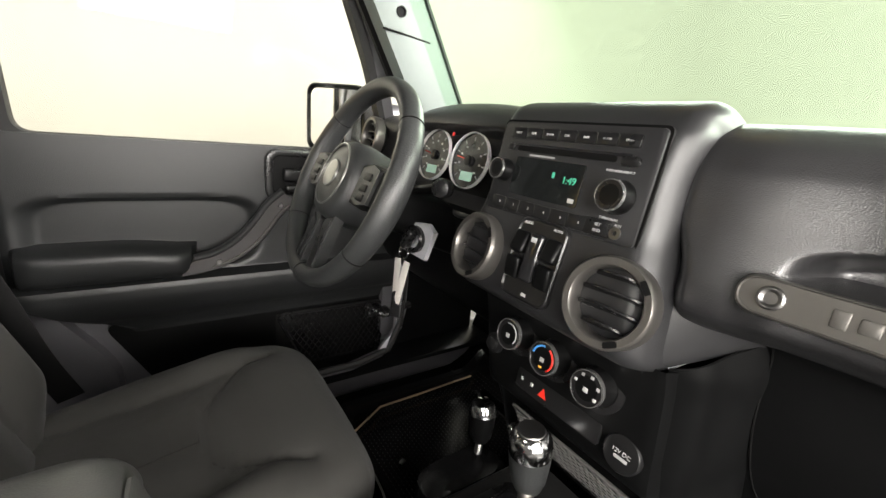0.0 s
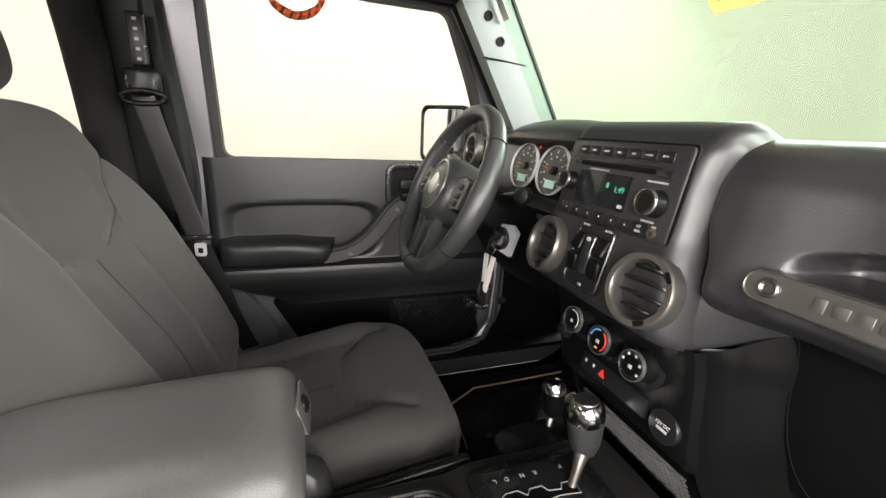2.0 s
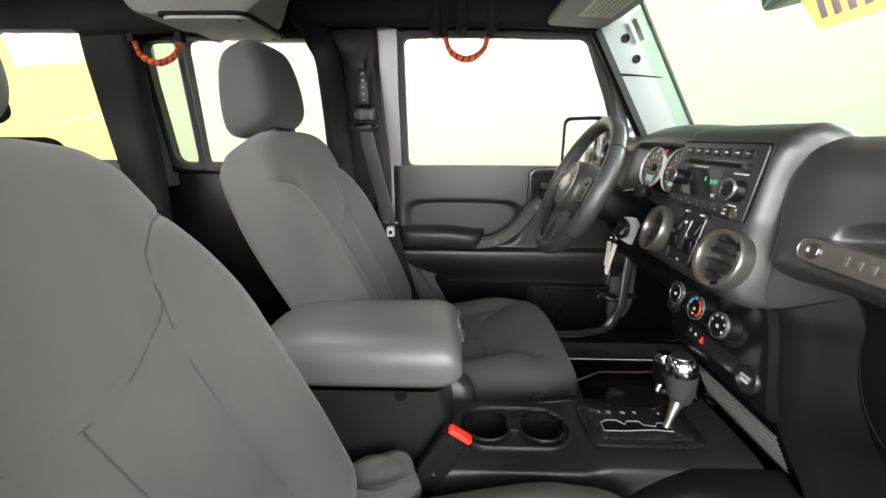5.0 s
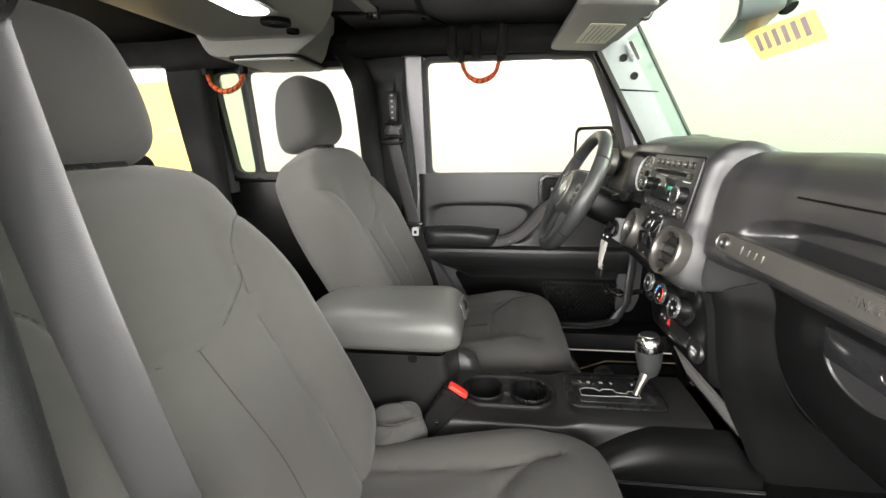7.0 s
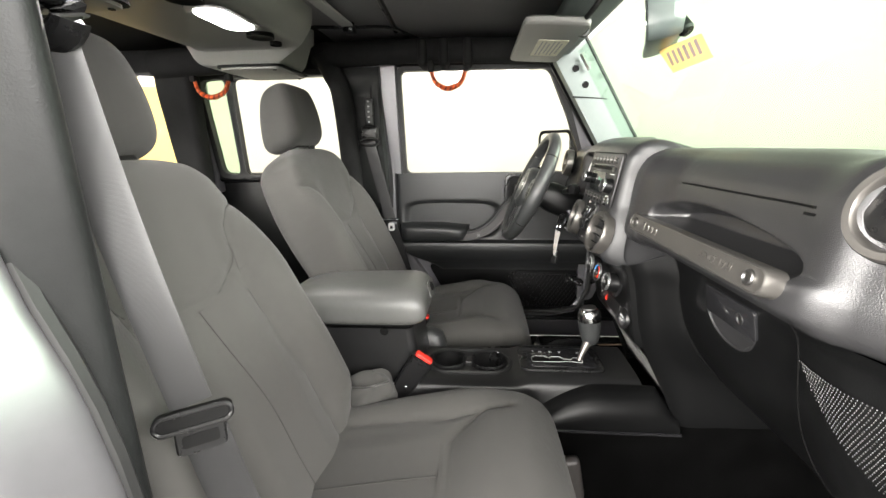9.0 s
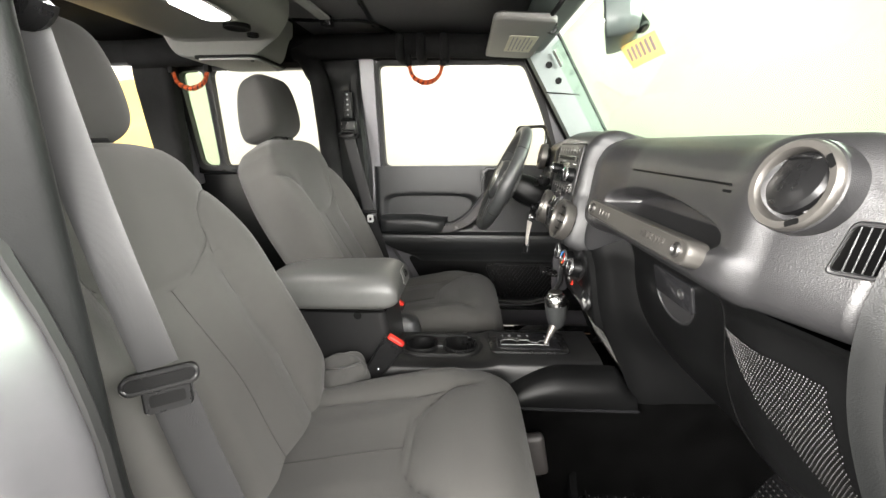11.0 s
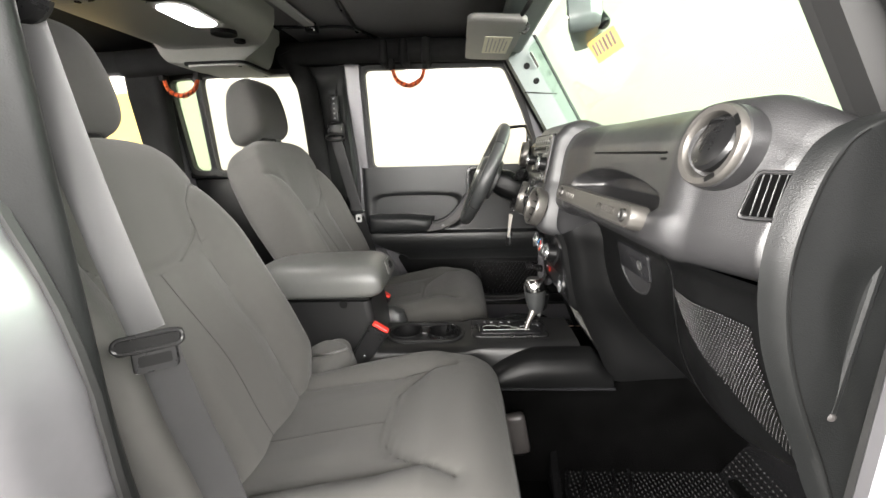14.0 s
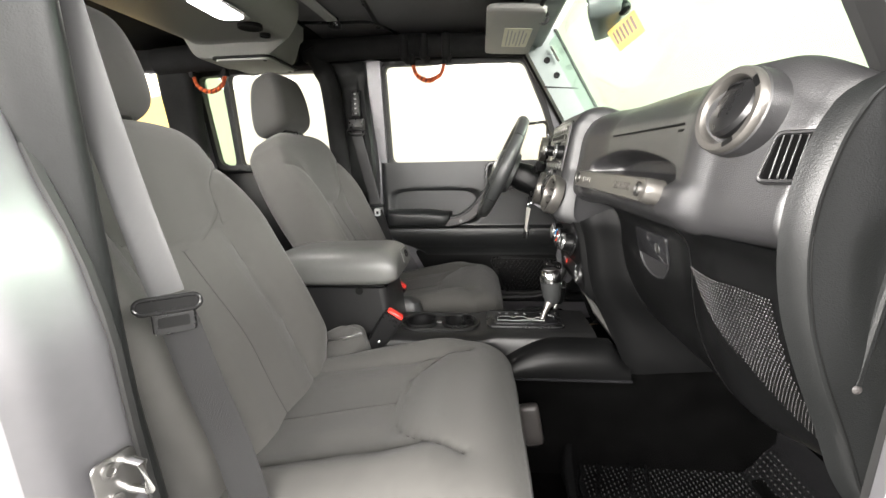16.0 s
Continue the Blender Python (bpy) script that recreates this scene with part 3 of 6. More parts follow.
def cord_handle(x, y, z, w, drop):
    """A braided grab loop that hangs from the roll bar."""
    h = thing("grab_handle", "orange braided paracord grab handle hung from the roll bar", "grab handle", "cord handles")
    line = [(x, y - w / 2, z), (x + 0.006, y - w * 0.36, z - drop * 0.7), (x + 0.008, y, z - drop), (x + 0.006, y + w * 0.36, z - drop * 0.7), (x, y + w / 2, z)]
    p = spline(line, 61)
    part("cord", tube(p, 0.0075, 8), ORANGE, h, "orange braided cord")
    for k in range(3):
        q = [Vector(c) + Vector((math.cos(i * 1.15 + k * 2.1) * 0.0075, 0, math.sin(i * 1.15 + k * 2.1) * 0.0075)) for i, c in enumerate(p)]
        part("braid", tube(q, 0.0040, 5), ORANGE if k else CORD2, h)
    for e in (-1, 1):
        part("strap", box((x, y + e * w / 2, z + 0.02), (0.03, 0.022, 0.07), 0.006), COVER, h)
    return h


cord_handle(-0.617, 0.165, 1.425, 0.135, 0.075)
cord_handle(-0.615, -0.79, 1.415, 0.15, 0.075)


# ---- driver door ----
def driver_door():
    d = thing("driver_door", "closed silver front door with a black moulded inner panel", "car door")
    win = [(-0.04, 1.435), (0.56, 1.43), (0.645, 1.25), (0.735, 1.02), (-0.035, 1.02)]
    g = part("window_glass", pane(win, 0.03, 0.006), CLEAR, d, "clear side window glass")
    g.visible_shadow = False
    part("window_seal", window_ring(grow(win, 0.018), win, 0.028, -0.004, 0.03), SEAL, d, "black rubber window seal")
    part("window_frame", window_ring([(-0.085, 1.485), (0.61, 1.48), (0.70, 1.27), (0.79, 0.985), (-0.085, 0.985)], grow(win, 0.017), 0.03, -0.03, 0.02), PAINT, d, "silver painted window frame")
    shell = [(-0.095, 1.0), (0.765, 1.0), (0.78, 0.44), (0.72, 0.36), (0.2, 0.35), (-0.04, 0.38), (-0.095, 0.46)]
    part("door_shell", rings([[(x, y, z) for y, z in round_poly(shell, 0.05)] for x in (-0.85, -0.775)]), PAINT, d, "silver painted door shell")

    # moulded panel: a relief over y, z
    def relief(y, z):
        h = 0.036
        # upper face overhangs a hollow above the armrest, rounded at both ends
        q = max(abs((y - 0.165) / 0.218) ** 5 + abs((z - 0.815) / 0.088) ** 5, 1e-6) ** 0.2
        h -= 0.017 * (1 - smooth(0.86, 1.02, q))
        h += 0.034 * (1 - smooth(0.708, 0.722, z)) * smooth(0.62, 0.69, z) ** 0.6   # lower bulge, flush with the armrest
        h -= 0.03 * (1 - smooth(0.575, 0.65, z)) ** 1.5
        return h


    def panel(u, v):
        z = 0.577 + 0.443 * v
        # the rear edge curves forward below the armrest
        t = smooth(0.57, 0.76, z)
        y0 = -0.088 + (1 - t) ** 2.2 * 0.20
        y = y0 + (0.765 - y0) * u
        edge = min(smooth(y0, y0 + 0.02, y), 1)
        return (-0.775 + relief(y, z) * (0.3 + 0.7 * edge), y, z)
    part("inner_panel", sheet(panel, 110, 90, 0.006), DOORP, d, "black grained moulded inner panel")

    # armrest block
    def arm(u, v):
        y = -0.068 + 0.31 * v
        end = (1 - abs(2 * v - 1) ** 10) ** 0.5
        top = 0.80 - 0.012 * smooth(0.1, 0.24, y)
        slant = 0.035 * smooth(0.7, 1.0, v)
        prof = [(-0.75, top + 0.004), (-0.715, top), (-0.690, top - 0.012), (-0.686, top - 0.035), (-0.692, 0.735), (-0.71, 0.722), (-0.75, 0.720)]
        x, z = spline(prof, 19)[round(u * 18)]
        return (-0.75 + (x + 0.75) * (0.15 + 0.85 * end), y + slant * (z - 0.76) * 8 * 0.3, z)
    part("armrest", sheet(arm, 18, 24), DOORP, d, "black padded armrest")
    # pull handle: a curved strap that climbs forward
    low = spline([(0.205, 0.722), (0.26, 0.728), (0.33, 0.755), (0.385, 0.80), (0.43, 0.86), (0.47, 0.885)], 24)
    top = spline([(0.235, 0.762), (0.28, 0.772), (0.325, 0.80), (0.36, 0.838), (0.395, 0.885), (0.43, 0.915)], 24)
    loops = []
    for (y0, z0), (y1, z1) in zip(low, top):
        loops.append([(-0.75, y0, z0), (-0.705, y0, z0), (-0.698, y0 * 0.9 + y1 * 0.1, z0 * 0.9 + z1 * 0.1), (-0.698, y0 * 0.1 + y1 * 0.9, z0 * 0.1 + z1 * 0.9), (-0.705, y1, z1), (-0.75, y1, z1)])
    part("pull_trim", rings(loops), ARMTRIM, d, "dark grey pull handle trim")
    part("pull_edge", tube([(-0.702, y, z + 0.004) for y, z in top], 0.008, 8), DOORP, d)
    part("pull_groove", tube([(-0.6975, (y0 * 0.75 + y1 * 0.25), (z0 * 0.75 + z1 * 0.25)) for (y0, z0), (y1, z1) in list(zip(low, top))[5:]], 0.002, 6), RING, d)
    part("trim_screw", lathe([(0.0075, 0), (0.0075, 0.003), (0.006, 0.004), (0.004, 0.002)], facing((-0.698, 0.285, 0.752), (1, 0, 0)), 18), STEEL, d, "steel trim screw")
    part("trim_screw", lathe([(0.0075, 0), (0.0075, 0.003), (0.006, 0.004), (0.004, 0.002)], facing((-0.698, 0.425, 0.882), (1, 0, 0)), 18), STEEL, d, "steel trim screw")
    # latch bezel and lever
    m = facing((-0.729, 0.470, 0.952), (1, 0, 0))
    part("latch_bezel", rings([[(x, y, z) for x, y in rrect(w, h, r, 5)] for w, h, r, z in ((0.15, 0.13, 0.03, 0), (0.148, 0.128, 0.03, 0.012), (0.138, 0.118, 0.026, 0.014), (0.118, 0.098, 0.02, 0.012), (0.112, 0.092, 0.02, 0.0))], m, cap=False), SMOOTH, d, "black latch bezel")
    part("latch_cup", prism(rrect(0.116, 0.096, 0.02), 0.002, m), DARK, d)
    part("latch_lever", box((-0.719, 0.480, 0.955), (0.02, 0.09, 0.034), 0.008, 3), SMOOTH, d, "black inner latch lever")
    part("latch_lever", box((-0.719, 0.470, 0.922), (0.018, 0.06, 0.018), 0.006, 3), SMOOTH, d, "black lock lever")
    # net pocket low on the door
    low_p = round_poly([(0.05, 0.60), (0.765, 0.60), (0.76, 0.45), (0.70, 0.395), (0.16, 0.395)], 0.03)
    part("lower_panel", rings([[(x, y, z) for y, z in low_p] for x in (-0.779, -0.768)]), HARD, d, "black lower door panel")
    part("pocket_back", box((-0.772, 0.58, 0.475), (0.012, 0.32, 0.175), 0.005), DARK, d)
    part("pocket_rim", tube([(-0.755, y, z) for y, z in round_poly([(0.42, 0.565), (0.745, 0.56), (0.735, 0.395), (0.50, 0.39)], 0.03)], 0.006, 6, True), SMOOTH, d, "black pocket rim")
    for sgn in (-1, 1):
        for k in range(-7, 20):
            pts = []
            for j in range(13):
                z = 0.398 + j * 0.0133
                y = 0.455 + k * 0.018 + sgn * j * 0.009
                if max(0.435, 0.50 - (z - 0.395) * 0.45) < y < 0.735:
                    pts.append((-0.752, y, z))
            if len(pts) > 2:
                part("net_cord", tube(pts, 0.0017, 4), SMOOTH, d)
    return d


driver_door()


def outside_mirror():
    m = thing("outside_mirror", "black outside mirror on the driver door", "side mirror")
    f = facing((-0.902, 0.628, 1.100), (0.60, -0.80, 0.0))
    out = rrect(0.20, 0.195, 0.030, 6)
    part("housing", rings([[(x * s, y * s, z) for x, y in out] for s, z in ((0.60, -0.085), (0.90, -0.060), (1.0, -0.020), (1.0, 0.0), (0.96, 0.004), (0.86, -0.004))], f), HARD, m, "black plastic housing")
    part("mirror_glass", prism(rrect(0.172, 0.168, 0.024, 6), 0.002, f @ Matrix.Translation((0, 0, -0.003))), MIRROR, m, "mirror glass")
    part("arm", box((-0.83, 0.70, 1.01), (0.10, 0.06, 0.05), 0.015, 3), HARD, m)
    return m


outside_mirror()


# ---- dashboard ----
dash = thing("dashboard", "black grained dashboard with round vents and a passenger grab bar", "dashboard")


PADLINE = spline([(0.93, 1.085), (0.82, 1.118), (0.72, 1.126), (0.672, 1.112), (0.650, 1.085), (0.642, 1.06), (0.637, 1.03), (0.630, 1.0), (0.622, 0.972), (0.624, 0.945), (0.645, 0.928), (0.70, 0.922)], 145)


def pad_point(x, k):
    y, z = PADLINE[k]
    face = smooth(0.90, 0.95, z) * (1 - smooth(0.70, 0.80, y))
    # hand pocket above the grab bar: a lens that is blunt at its outer end
    q = min(max((x - 0.225) / 0.39, 0), 1)
    ztop = 0.994 + 0.034 * (max(math.sin(math.pi * q ** 0.8), 0)) ** 0.6
    w = smooth(0.984, 0.998, z) * (1 - smooth(ztop - 0.012, ztop + 0.012, z)) * smooth(0.0, 0.08, q) * (1 - smooth(0.95, 1.0, q)) * (1 if y < 0.68 else 0)
    y += 0.060 * w
    # ledge that carries the bar
    led = smooth(0.20, 0.24, x) * (1 - smooth(0.60, 0.66, x)) * smooth(0.935, 0.955, z) * (1 - smooth(0.985, 0.998, z)) * (1 if y < 0.68 else 0)
    y -= 0.012 * led
    # pod round the outer vent
    pod = math.exp(-(((x - 0.675) / 0.08) ** 2 + ((z - 1.07) / 0.08) ** 2) ** 2)
    y -= 0.006 * pod * face
    z += 0.012 * math.exp(-((x - 0.69) / 0.08) ** 4) * (1 - smooth(0.66, 0.72, y)) * smooth(1.06, 1.11, z)
    z -= 0.020 * smooth(0.50, 0.72, x) * smooth(0.66, 0.74, y)
    # outer end rolls forward
    e = max(x - 0.62, 0)
    y += 0.40 * e * smooth(0, 0.05, e) + 2.2 * max(x - 0.745, 0) ** 1.2
    z -= 0.034 * smooth(0.69, 0.78, x) * smooth(1.04, 1.10, z)
    # inner end tucks in beside the centre module
    y -= 0.024 * (1 - smooth(0.17, 0.29, x)) * face
    y += 0.034 * min(max(0.166 - 0.022 * smooth(0.97, 1.04, z) - x, 0) / 0.024, 1) ** 2 * face
    z -= 0.01 * min(max(0.24 - x, 0) / 0.06, 1) * (1 - face)
    return (x, y, z)


def pad(u, v):
    return pad_point(0.116 + 0.664 * u, round(v * 144))


part("passenger_pad", sheet(pad, 170, 144), PAD, dash, "black grained soft pad on the passenger side")
part("airbag_seam", tube([(x, pad_point(x, 62)[1] - 0.001, pad_point(x, 62)[2]) for x in np.linspace(0.30, 0.60, 24)], 0.0016, 6), DARK, dash)
part("airbag_mark", box((0.595, pad_point(0.6, 66)[1] + 0.0005, pad_point(0.6, 66)[2]), (0.018, 0.002, 0.0035), 0.0005), DARK, dash)


def left_pad(u, v):
    x = -0.775 + 0.63 * u
    k = round(v * 144)
    y, z = PADLINE[k]
    y += 0.03
    c = (x + 0.365) / 0.19
    arch = max(0, 1 - c * c) ** 0.5
    z += 0.028 * arch * smooth(1.02, 1.09, z)
    y += 0.06 * smooth(0.3, 0.9, arch) * smooth(0.93, 0.98, z) * (1 - smooth(1.085, 1.11, z)) * (1 if y < 0.75 else 0)
    e = max(-0.70 - x, 0) / 0.075
    y += 0.05 * e * e
    return (x, y, z)


part("driver_pad", sheet(left_pad, 80, 144), PAD, dash, "black grained pad with an arched instrument hood")

# centre module
CENLINE = spline([(0.86, 1.06), (0.76, 1.108), (0.70, 1.136), (0.662, 1.144), (0.628, 1.135), (0.610, 1.117), (0.601, 1.10), (0.592, 1.06), (0.583, 1.01), (0.573, 0.975), (0.563, 0.94), (0.558, 0.905), (0.562, 0.880), (0.585, 0.866), (0.64, 0.862)], 79)


def centre(u, v):
    k = round(v * 78)
    y, z = CENLINE[k]
    s = 2 * u - 1
    half = float(np.interp(z, [0.86, 0.92, 0.96, 1.0, 1.06, 1.12, 1.15], [0.160, 0.157, 0.152, 0.142, 0.139, 0.144, 0.150]))
    a = abs(s)
    x = half * s
    roll = max(a - 0.80, 0) / 0.20
    y += 0.045 * (1 - (1 - roll ** 2) ** 0.5 if roll < 1 else 1)
    z -= 0.03 * roll ** 2 * smooth(0.62, 0.70, y) * smooth(1.08, 1.12, z)
    return (x, y, z)


part("centre_hood", sheet(centre, 60, 78), HOOD, dash, "black satin centre module hood")


def on_face(x, z):
    """The centre module's face at a height: the place and the way that it looks."""
    best = min(range(1, 78), key=lambda k: abs(CENLINE[k][1] - z) + (10 if CENLINE[k][0] > 0.63 else 0))
    a, b = CENLINE[best - 1], CENLINE[best + 1]
    d = np.array(b) - np.array(a)
    n = Vector((0, d[1], -d[0])).normalized()
    if n.y > 0:
        n = -n
    y = np.interp(z, [CENLINE[best + 1][1], CENLINE[best - 1][1]], [CENLINE[best + 1][0], CENLINE[best - 1][0]])
    return Vector((x, y, z)), n


# radio
RC, RN = on_face(0.0, 1.052)
RM = facing(RC + RN * 0.002, RN)
radio = part("radio", prism(rrect(0.232, 0.122, 0.006, 3), 0.006, RM, 0.002, -0.004), HOOD, dash, "black car radio with disc slot and dark display")
part("radio_gap", prism(rrect(0.238, 0.128, 0.007, 3), 0.004, RM, 0, -0.005), DARK, dash)


def on_radio(x, y, z=0.002):
    return RM @ Matrix.Translation((x, y, z))


part("disc_slot", prism(rrect(0.150, 0.007, 0.003, 3), 0.0012, on_radio(-0.005, 0.026)), DARK, radio)
part("slot_lip", prism(rrect(0.175, 0.003, 0.0014, 3), 0.0016, on_radio(-0.002, 0.031)), GLOSS, radio)
part("eject_key", prism(rrect(0.022, 0.011, 0.005, 4), 0.003, on_radio(0.087, 0.025), 0.001), SMOOTH, radio)
part("load_key", prism(rrect(0.012, 0.009, 0.003, 4), 0.003, on_radio(-0.093, 0.027), 0.001), SMOOTH, radio)
for i in range(7):
    x = -0.084 + i * 0.0272
    part("button", prism(rrect(0.0262, 0.014, 0.002, 2), 0.002, on_radio(x, 0.046), 0.0007), SMOOTH, radio)
    text(("MODE", "SEEK", "AM/FM", "DISC", "AUX", "<< RW", "FF >>")[i], 0.0038, on_radio(x, 0.046, 0.0043), WHITE, radio)
display = part("display", prism(rrect(0.112, 0.050, 0.003, 3), 0.0014, on_radio(-0.020, -0.010)), SCREEN, radio, "dark display window")
text("1:49", 0.012, on_radio(0.018, -0.006, 0.0040), LCD, display, label="green clock digits")
part("segment", box((0, 0, 0), (0.004, 0.007, 0.0004), 0), LCD, display).matrix_basis = on_radio(-0.007, -0.002, 0.0040)
part("indicator", box((0, 0, 0), (0.009, 0.005, 0.0004), 0), WHITE, display).matrix_basis = on_radio(0.028, -0.028, 0.0040)
for i in range(6):
    x = -0.0905 + i * 0.0268
    part("preset_button", prism(rrect(0.0258, 0.017, 0.002, 2), 0.002, on_radio(x, -0.0495), 0.0007), SMOOTH, radio)
    text(str(i + 1), 0.0046, on_radio(x + 0.004, -0.049, 0.0043), WHITE, radio)
part("set_button", prism(rrect(0.032, 0.019, 0.002, 2), 0.002, on_radio(0.071, -0.0485), 0.0007), SMOOTH, radio)
text("SET", 0.0047, on_radio(0.072, -0.0455, 0.0043), WHITE, radio)
text("RND", 0.0047, on_radio(0.072, -0.052, 0.0043), WHITE, radio)
text("PUSH AUDIO/SELECT", 0.0036, on_radio(0.078, 0.0135, 0.0024), WHITE, radio)
text("TUNE/SCROLL", 0.0036, on_radio(0.081, -0.037, 0.0024), WHITE, radio)
text("AUX", 0.004, on_radio(0.094, -0.042, 0.0024), WHITE, radio)
part("print_bar", box((0, 0, 0), (0.042, 0.0022, 0.0003), 0), WHITE, radio).matrix_basis = on_radio(-0.035, 0.0185, 0.0022)


def knob(m, r, h, parent, cap=SMOOTH, ring=KNOBRING, name="knob", label="black knob with a chrome edge"):
    k = part(name, lathe([(r * 1.06, 0), (r * 1.06, h * 0.25), (r, h * 0.35), (r * 0.97, h * 0.85), (r * 0.93, h)], m, 36), HARD, parent, label)
    part("chrome_ring", ring_lathe([(r * 0.985, h * 0.86), (r * 0.96, h * 1.03), (r * 0.90, h * 1.04), (r * 0.90, h * 0.9)], m, 36), ring, k)
    part("cap", lathe([(r * 0.91, h * 0.95), (r * 0.91, h * 1.0), (r * 0.82, h * 1.01), (r * 0.3, h * 0.98)], m, 36), cap, k)
    return k


knob(on_radio(0.086, -0.013), 0.0172, 0.020, radio)
knob(on_radio(-0.094, -0.006), 0.0145, 0.018, radio)
part("aux_jack", ring_lathe([(0.0065, 0), (0.0065, 0.003), (0.003, 0.003), (0.003, 0)], on_radio(0.094, -0.050), 20), STEEL, radio)


# round vents
def vent(m, r, parent, turn=0.0, closed=0.0):
    v = part("round_vent", ring_lathe([(r, -0.014), (r, 0.004), (r * 0.985, 0.0085), (r * 0.95, 0.0105), (r * 0.81, 0.0100), (r * 0.77, 0.0075), (r * 0.755, 0.0), (r * 0.75, -0.014)], m, 48), RING, parent, "round vent with a satin graphite ring")
    part("barrel", lathe([(r * 0.76, 0.0), (r * 0.76, -0.026), (r * 0.2, -0.032)], m, 40, cap=False), DARK, v)
    for k in range(4):
        q = (k - 1.5) * 0.36 * r
        w = math.sqrt(max((r * 0.74) ** 2 - q * q, 1e-6))
        outline = [(w * math.cos(a), 0.012 * math.sin(a)) for a in np.linspace(0, 2 * math.pi, 24, endpoint=False)]
        slat = rings([[(x, q + e + y * 0.35, -0.006 + y) for x, y in outline] for e in (-0.0012, 0.0012)], m)
        part("slat", slat, SMOOTH, v)
    for a in (turn, turn - 100):
        t = m @ Matrix.Rotation(radians(a), 4, "Z") @ Matrix.Translation((r * 0.875, 0, 0.0098))
        part("ring_window", prism(rrect(r * 0.13, r * 0.30, 0.0015, 2), 0.001, t), HARD, v)
    return v


for s in (-1, 1):
    c, n = on_face(0.115 if s > 0 else -0.104, 0.936)
    vent(facing(c + n * 0.006, (Vector(n) + Vector((s * 0.10, 0, 0.08)))), 0.0485, dash, 38)
ov = facing((0.679, 0.654, 1.073), (0.15, -0.95, 0.22))
vent(ov, 0.0465, dash, 38)
part("vent_housing", ring_lathe([(0.0490, -0.060), (0.0484, -0.010), (0.0478, 0.0), (0.0462, 0.002), (0.0462, -0.060)], ov, 48), PAD, dash, "black housing round the outer vent")
vent(facing((-0.675, 0.645, 1.062), (-0.05, -1, 0.16)), 0.052, dash, 35)
# domed shutter of the outer passenger vent
part("vent_shutter", lathe([(0.0345, -0.006), (0.0345, 0.000), (0.031, 0.0045), (0.020, 0.0075), (0.004, 0.0085)], facing((0.6785, 0.655, 1.0785), (0.03, -0.90, 0.40)), 32), SMOOTH, dash, "black closed vent shutter")

# window switch panel
SC, SN = on_face(0.003, 0.945)
SM = facing(SC + SN * 0.001, SN)
switches = part("switch_panel", rings([[(x, y, z) for x, y in rrect(w, h, 0.013, 5)] for w, h, z in ((0.078, 0.104, -0.004), (0.078, 0.104, 0.003), (0.075, 0.101, 0.005), (0.071, 0.097, 0.003))], SM), SMOOTH, dash, "black window switch panel")
for sx in (-1, 1):
    for sy in (0.019, -0.014):
        part("rocker", box((0, 0, 0), (0.023, 0.029, 0.012), 0.004, 3), HARD, switches).matrix_basis = SM @ pose(sx * 0.0255, sy, 0.006, -14 if sy > 0 else 12)
part("centre_rocker", box((0, 0, 0), (0.022, 0.062, 0.012), 0.005, 3), GLOSS, switches).matrix_basis = SM @ pose(0, 0.004, 0.006)
part("symbol", box((0, 0, 0), (0.009, 0.006, 0.0006), 0.001), WHITE, switches).matrix_basis = SM @ pose(0, 0.026, 0.0125)
part("symbol", box((0, 0, 0), (0.008, 0.004, 0.0006), 0.001), WHITE, switches).matrix_basis = SM @ pose(0.004, -0.043, 0.0046)
for sx in (-1, 1):
    text("AUTO", 0.005, SM @ Matrix.Translation((sx * 0.024, 0.0445, 0.0044)), WHITE, switches)

# climate panel
PANLINE = [(0.600, 0.872), (0.612, 0.84), (0.620, 0.80), (0.630, 0.74), (0.640, 0.69), (0.655, 0.672)]


def climate(u, v):
    y, z = spline(PANLINE, 25)[round(v * 24)]
    s = 2 * u - 1
    half = 0.165 - 0.012 * (0.87 - z)
    roll = max(abs(s) - 0.86, 0) / 0.14
    return (0.018 + half * s, y + 0.05 * roll ** 2.2, z)


part("climate_panel", sheet(climate, 40, 24), HARD, dash, "black lower centre panel")


def on_climate(x, z):
    zs = [p[1] for p in PANLINE][::-1]
    y = float(np.interp(z, zs, [p[0] for p in PANLINE][::-1]))
    return facing((x, y, z), (0, -1, 0.17))


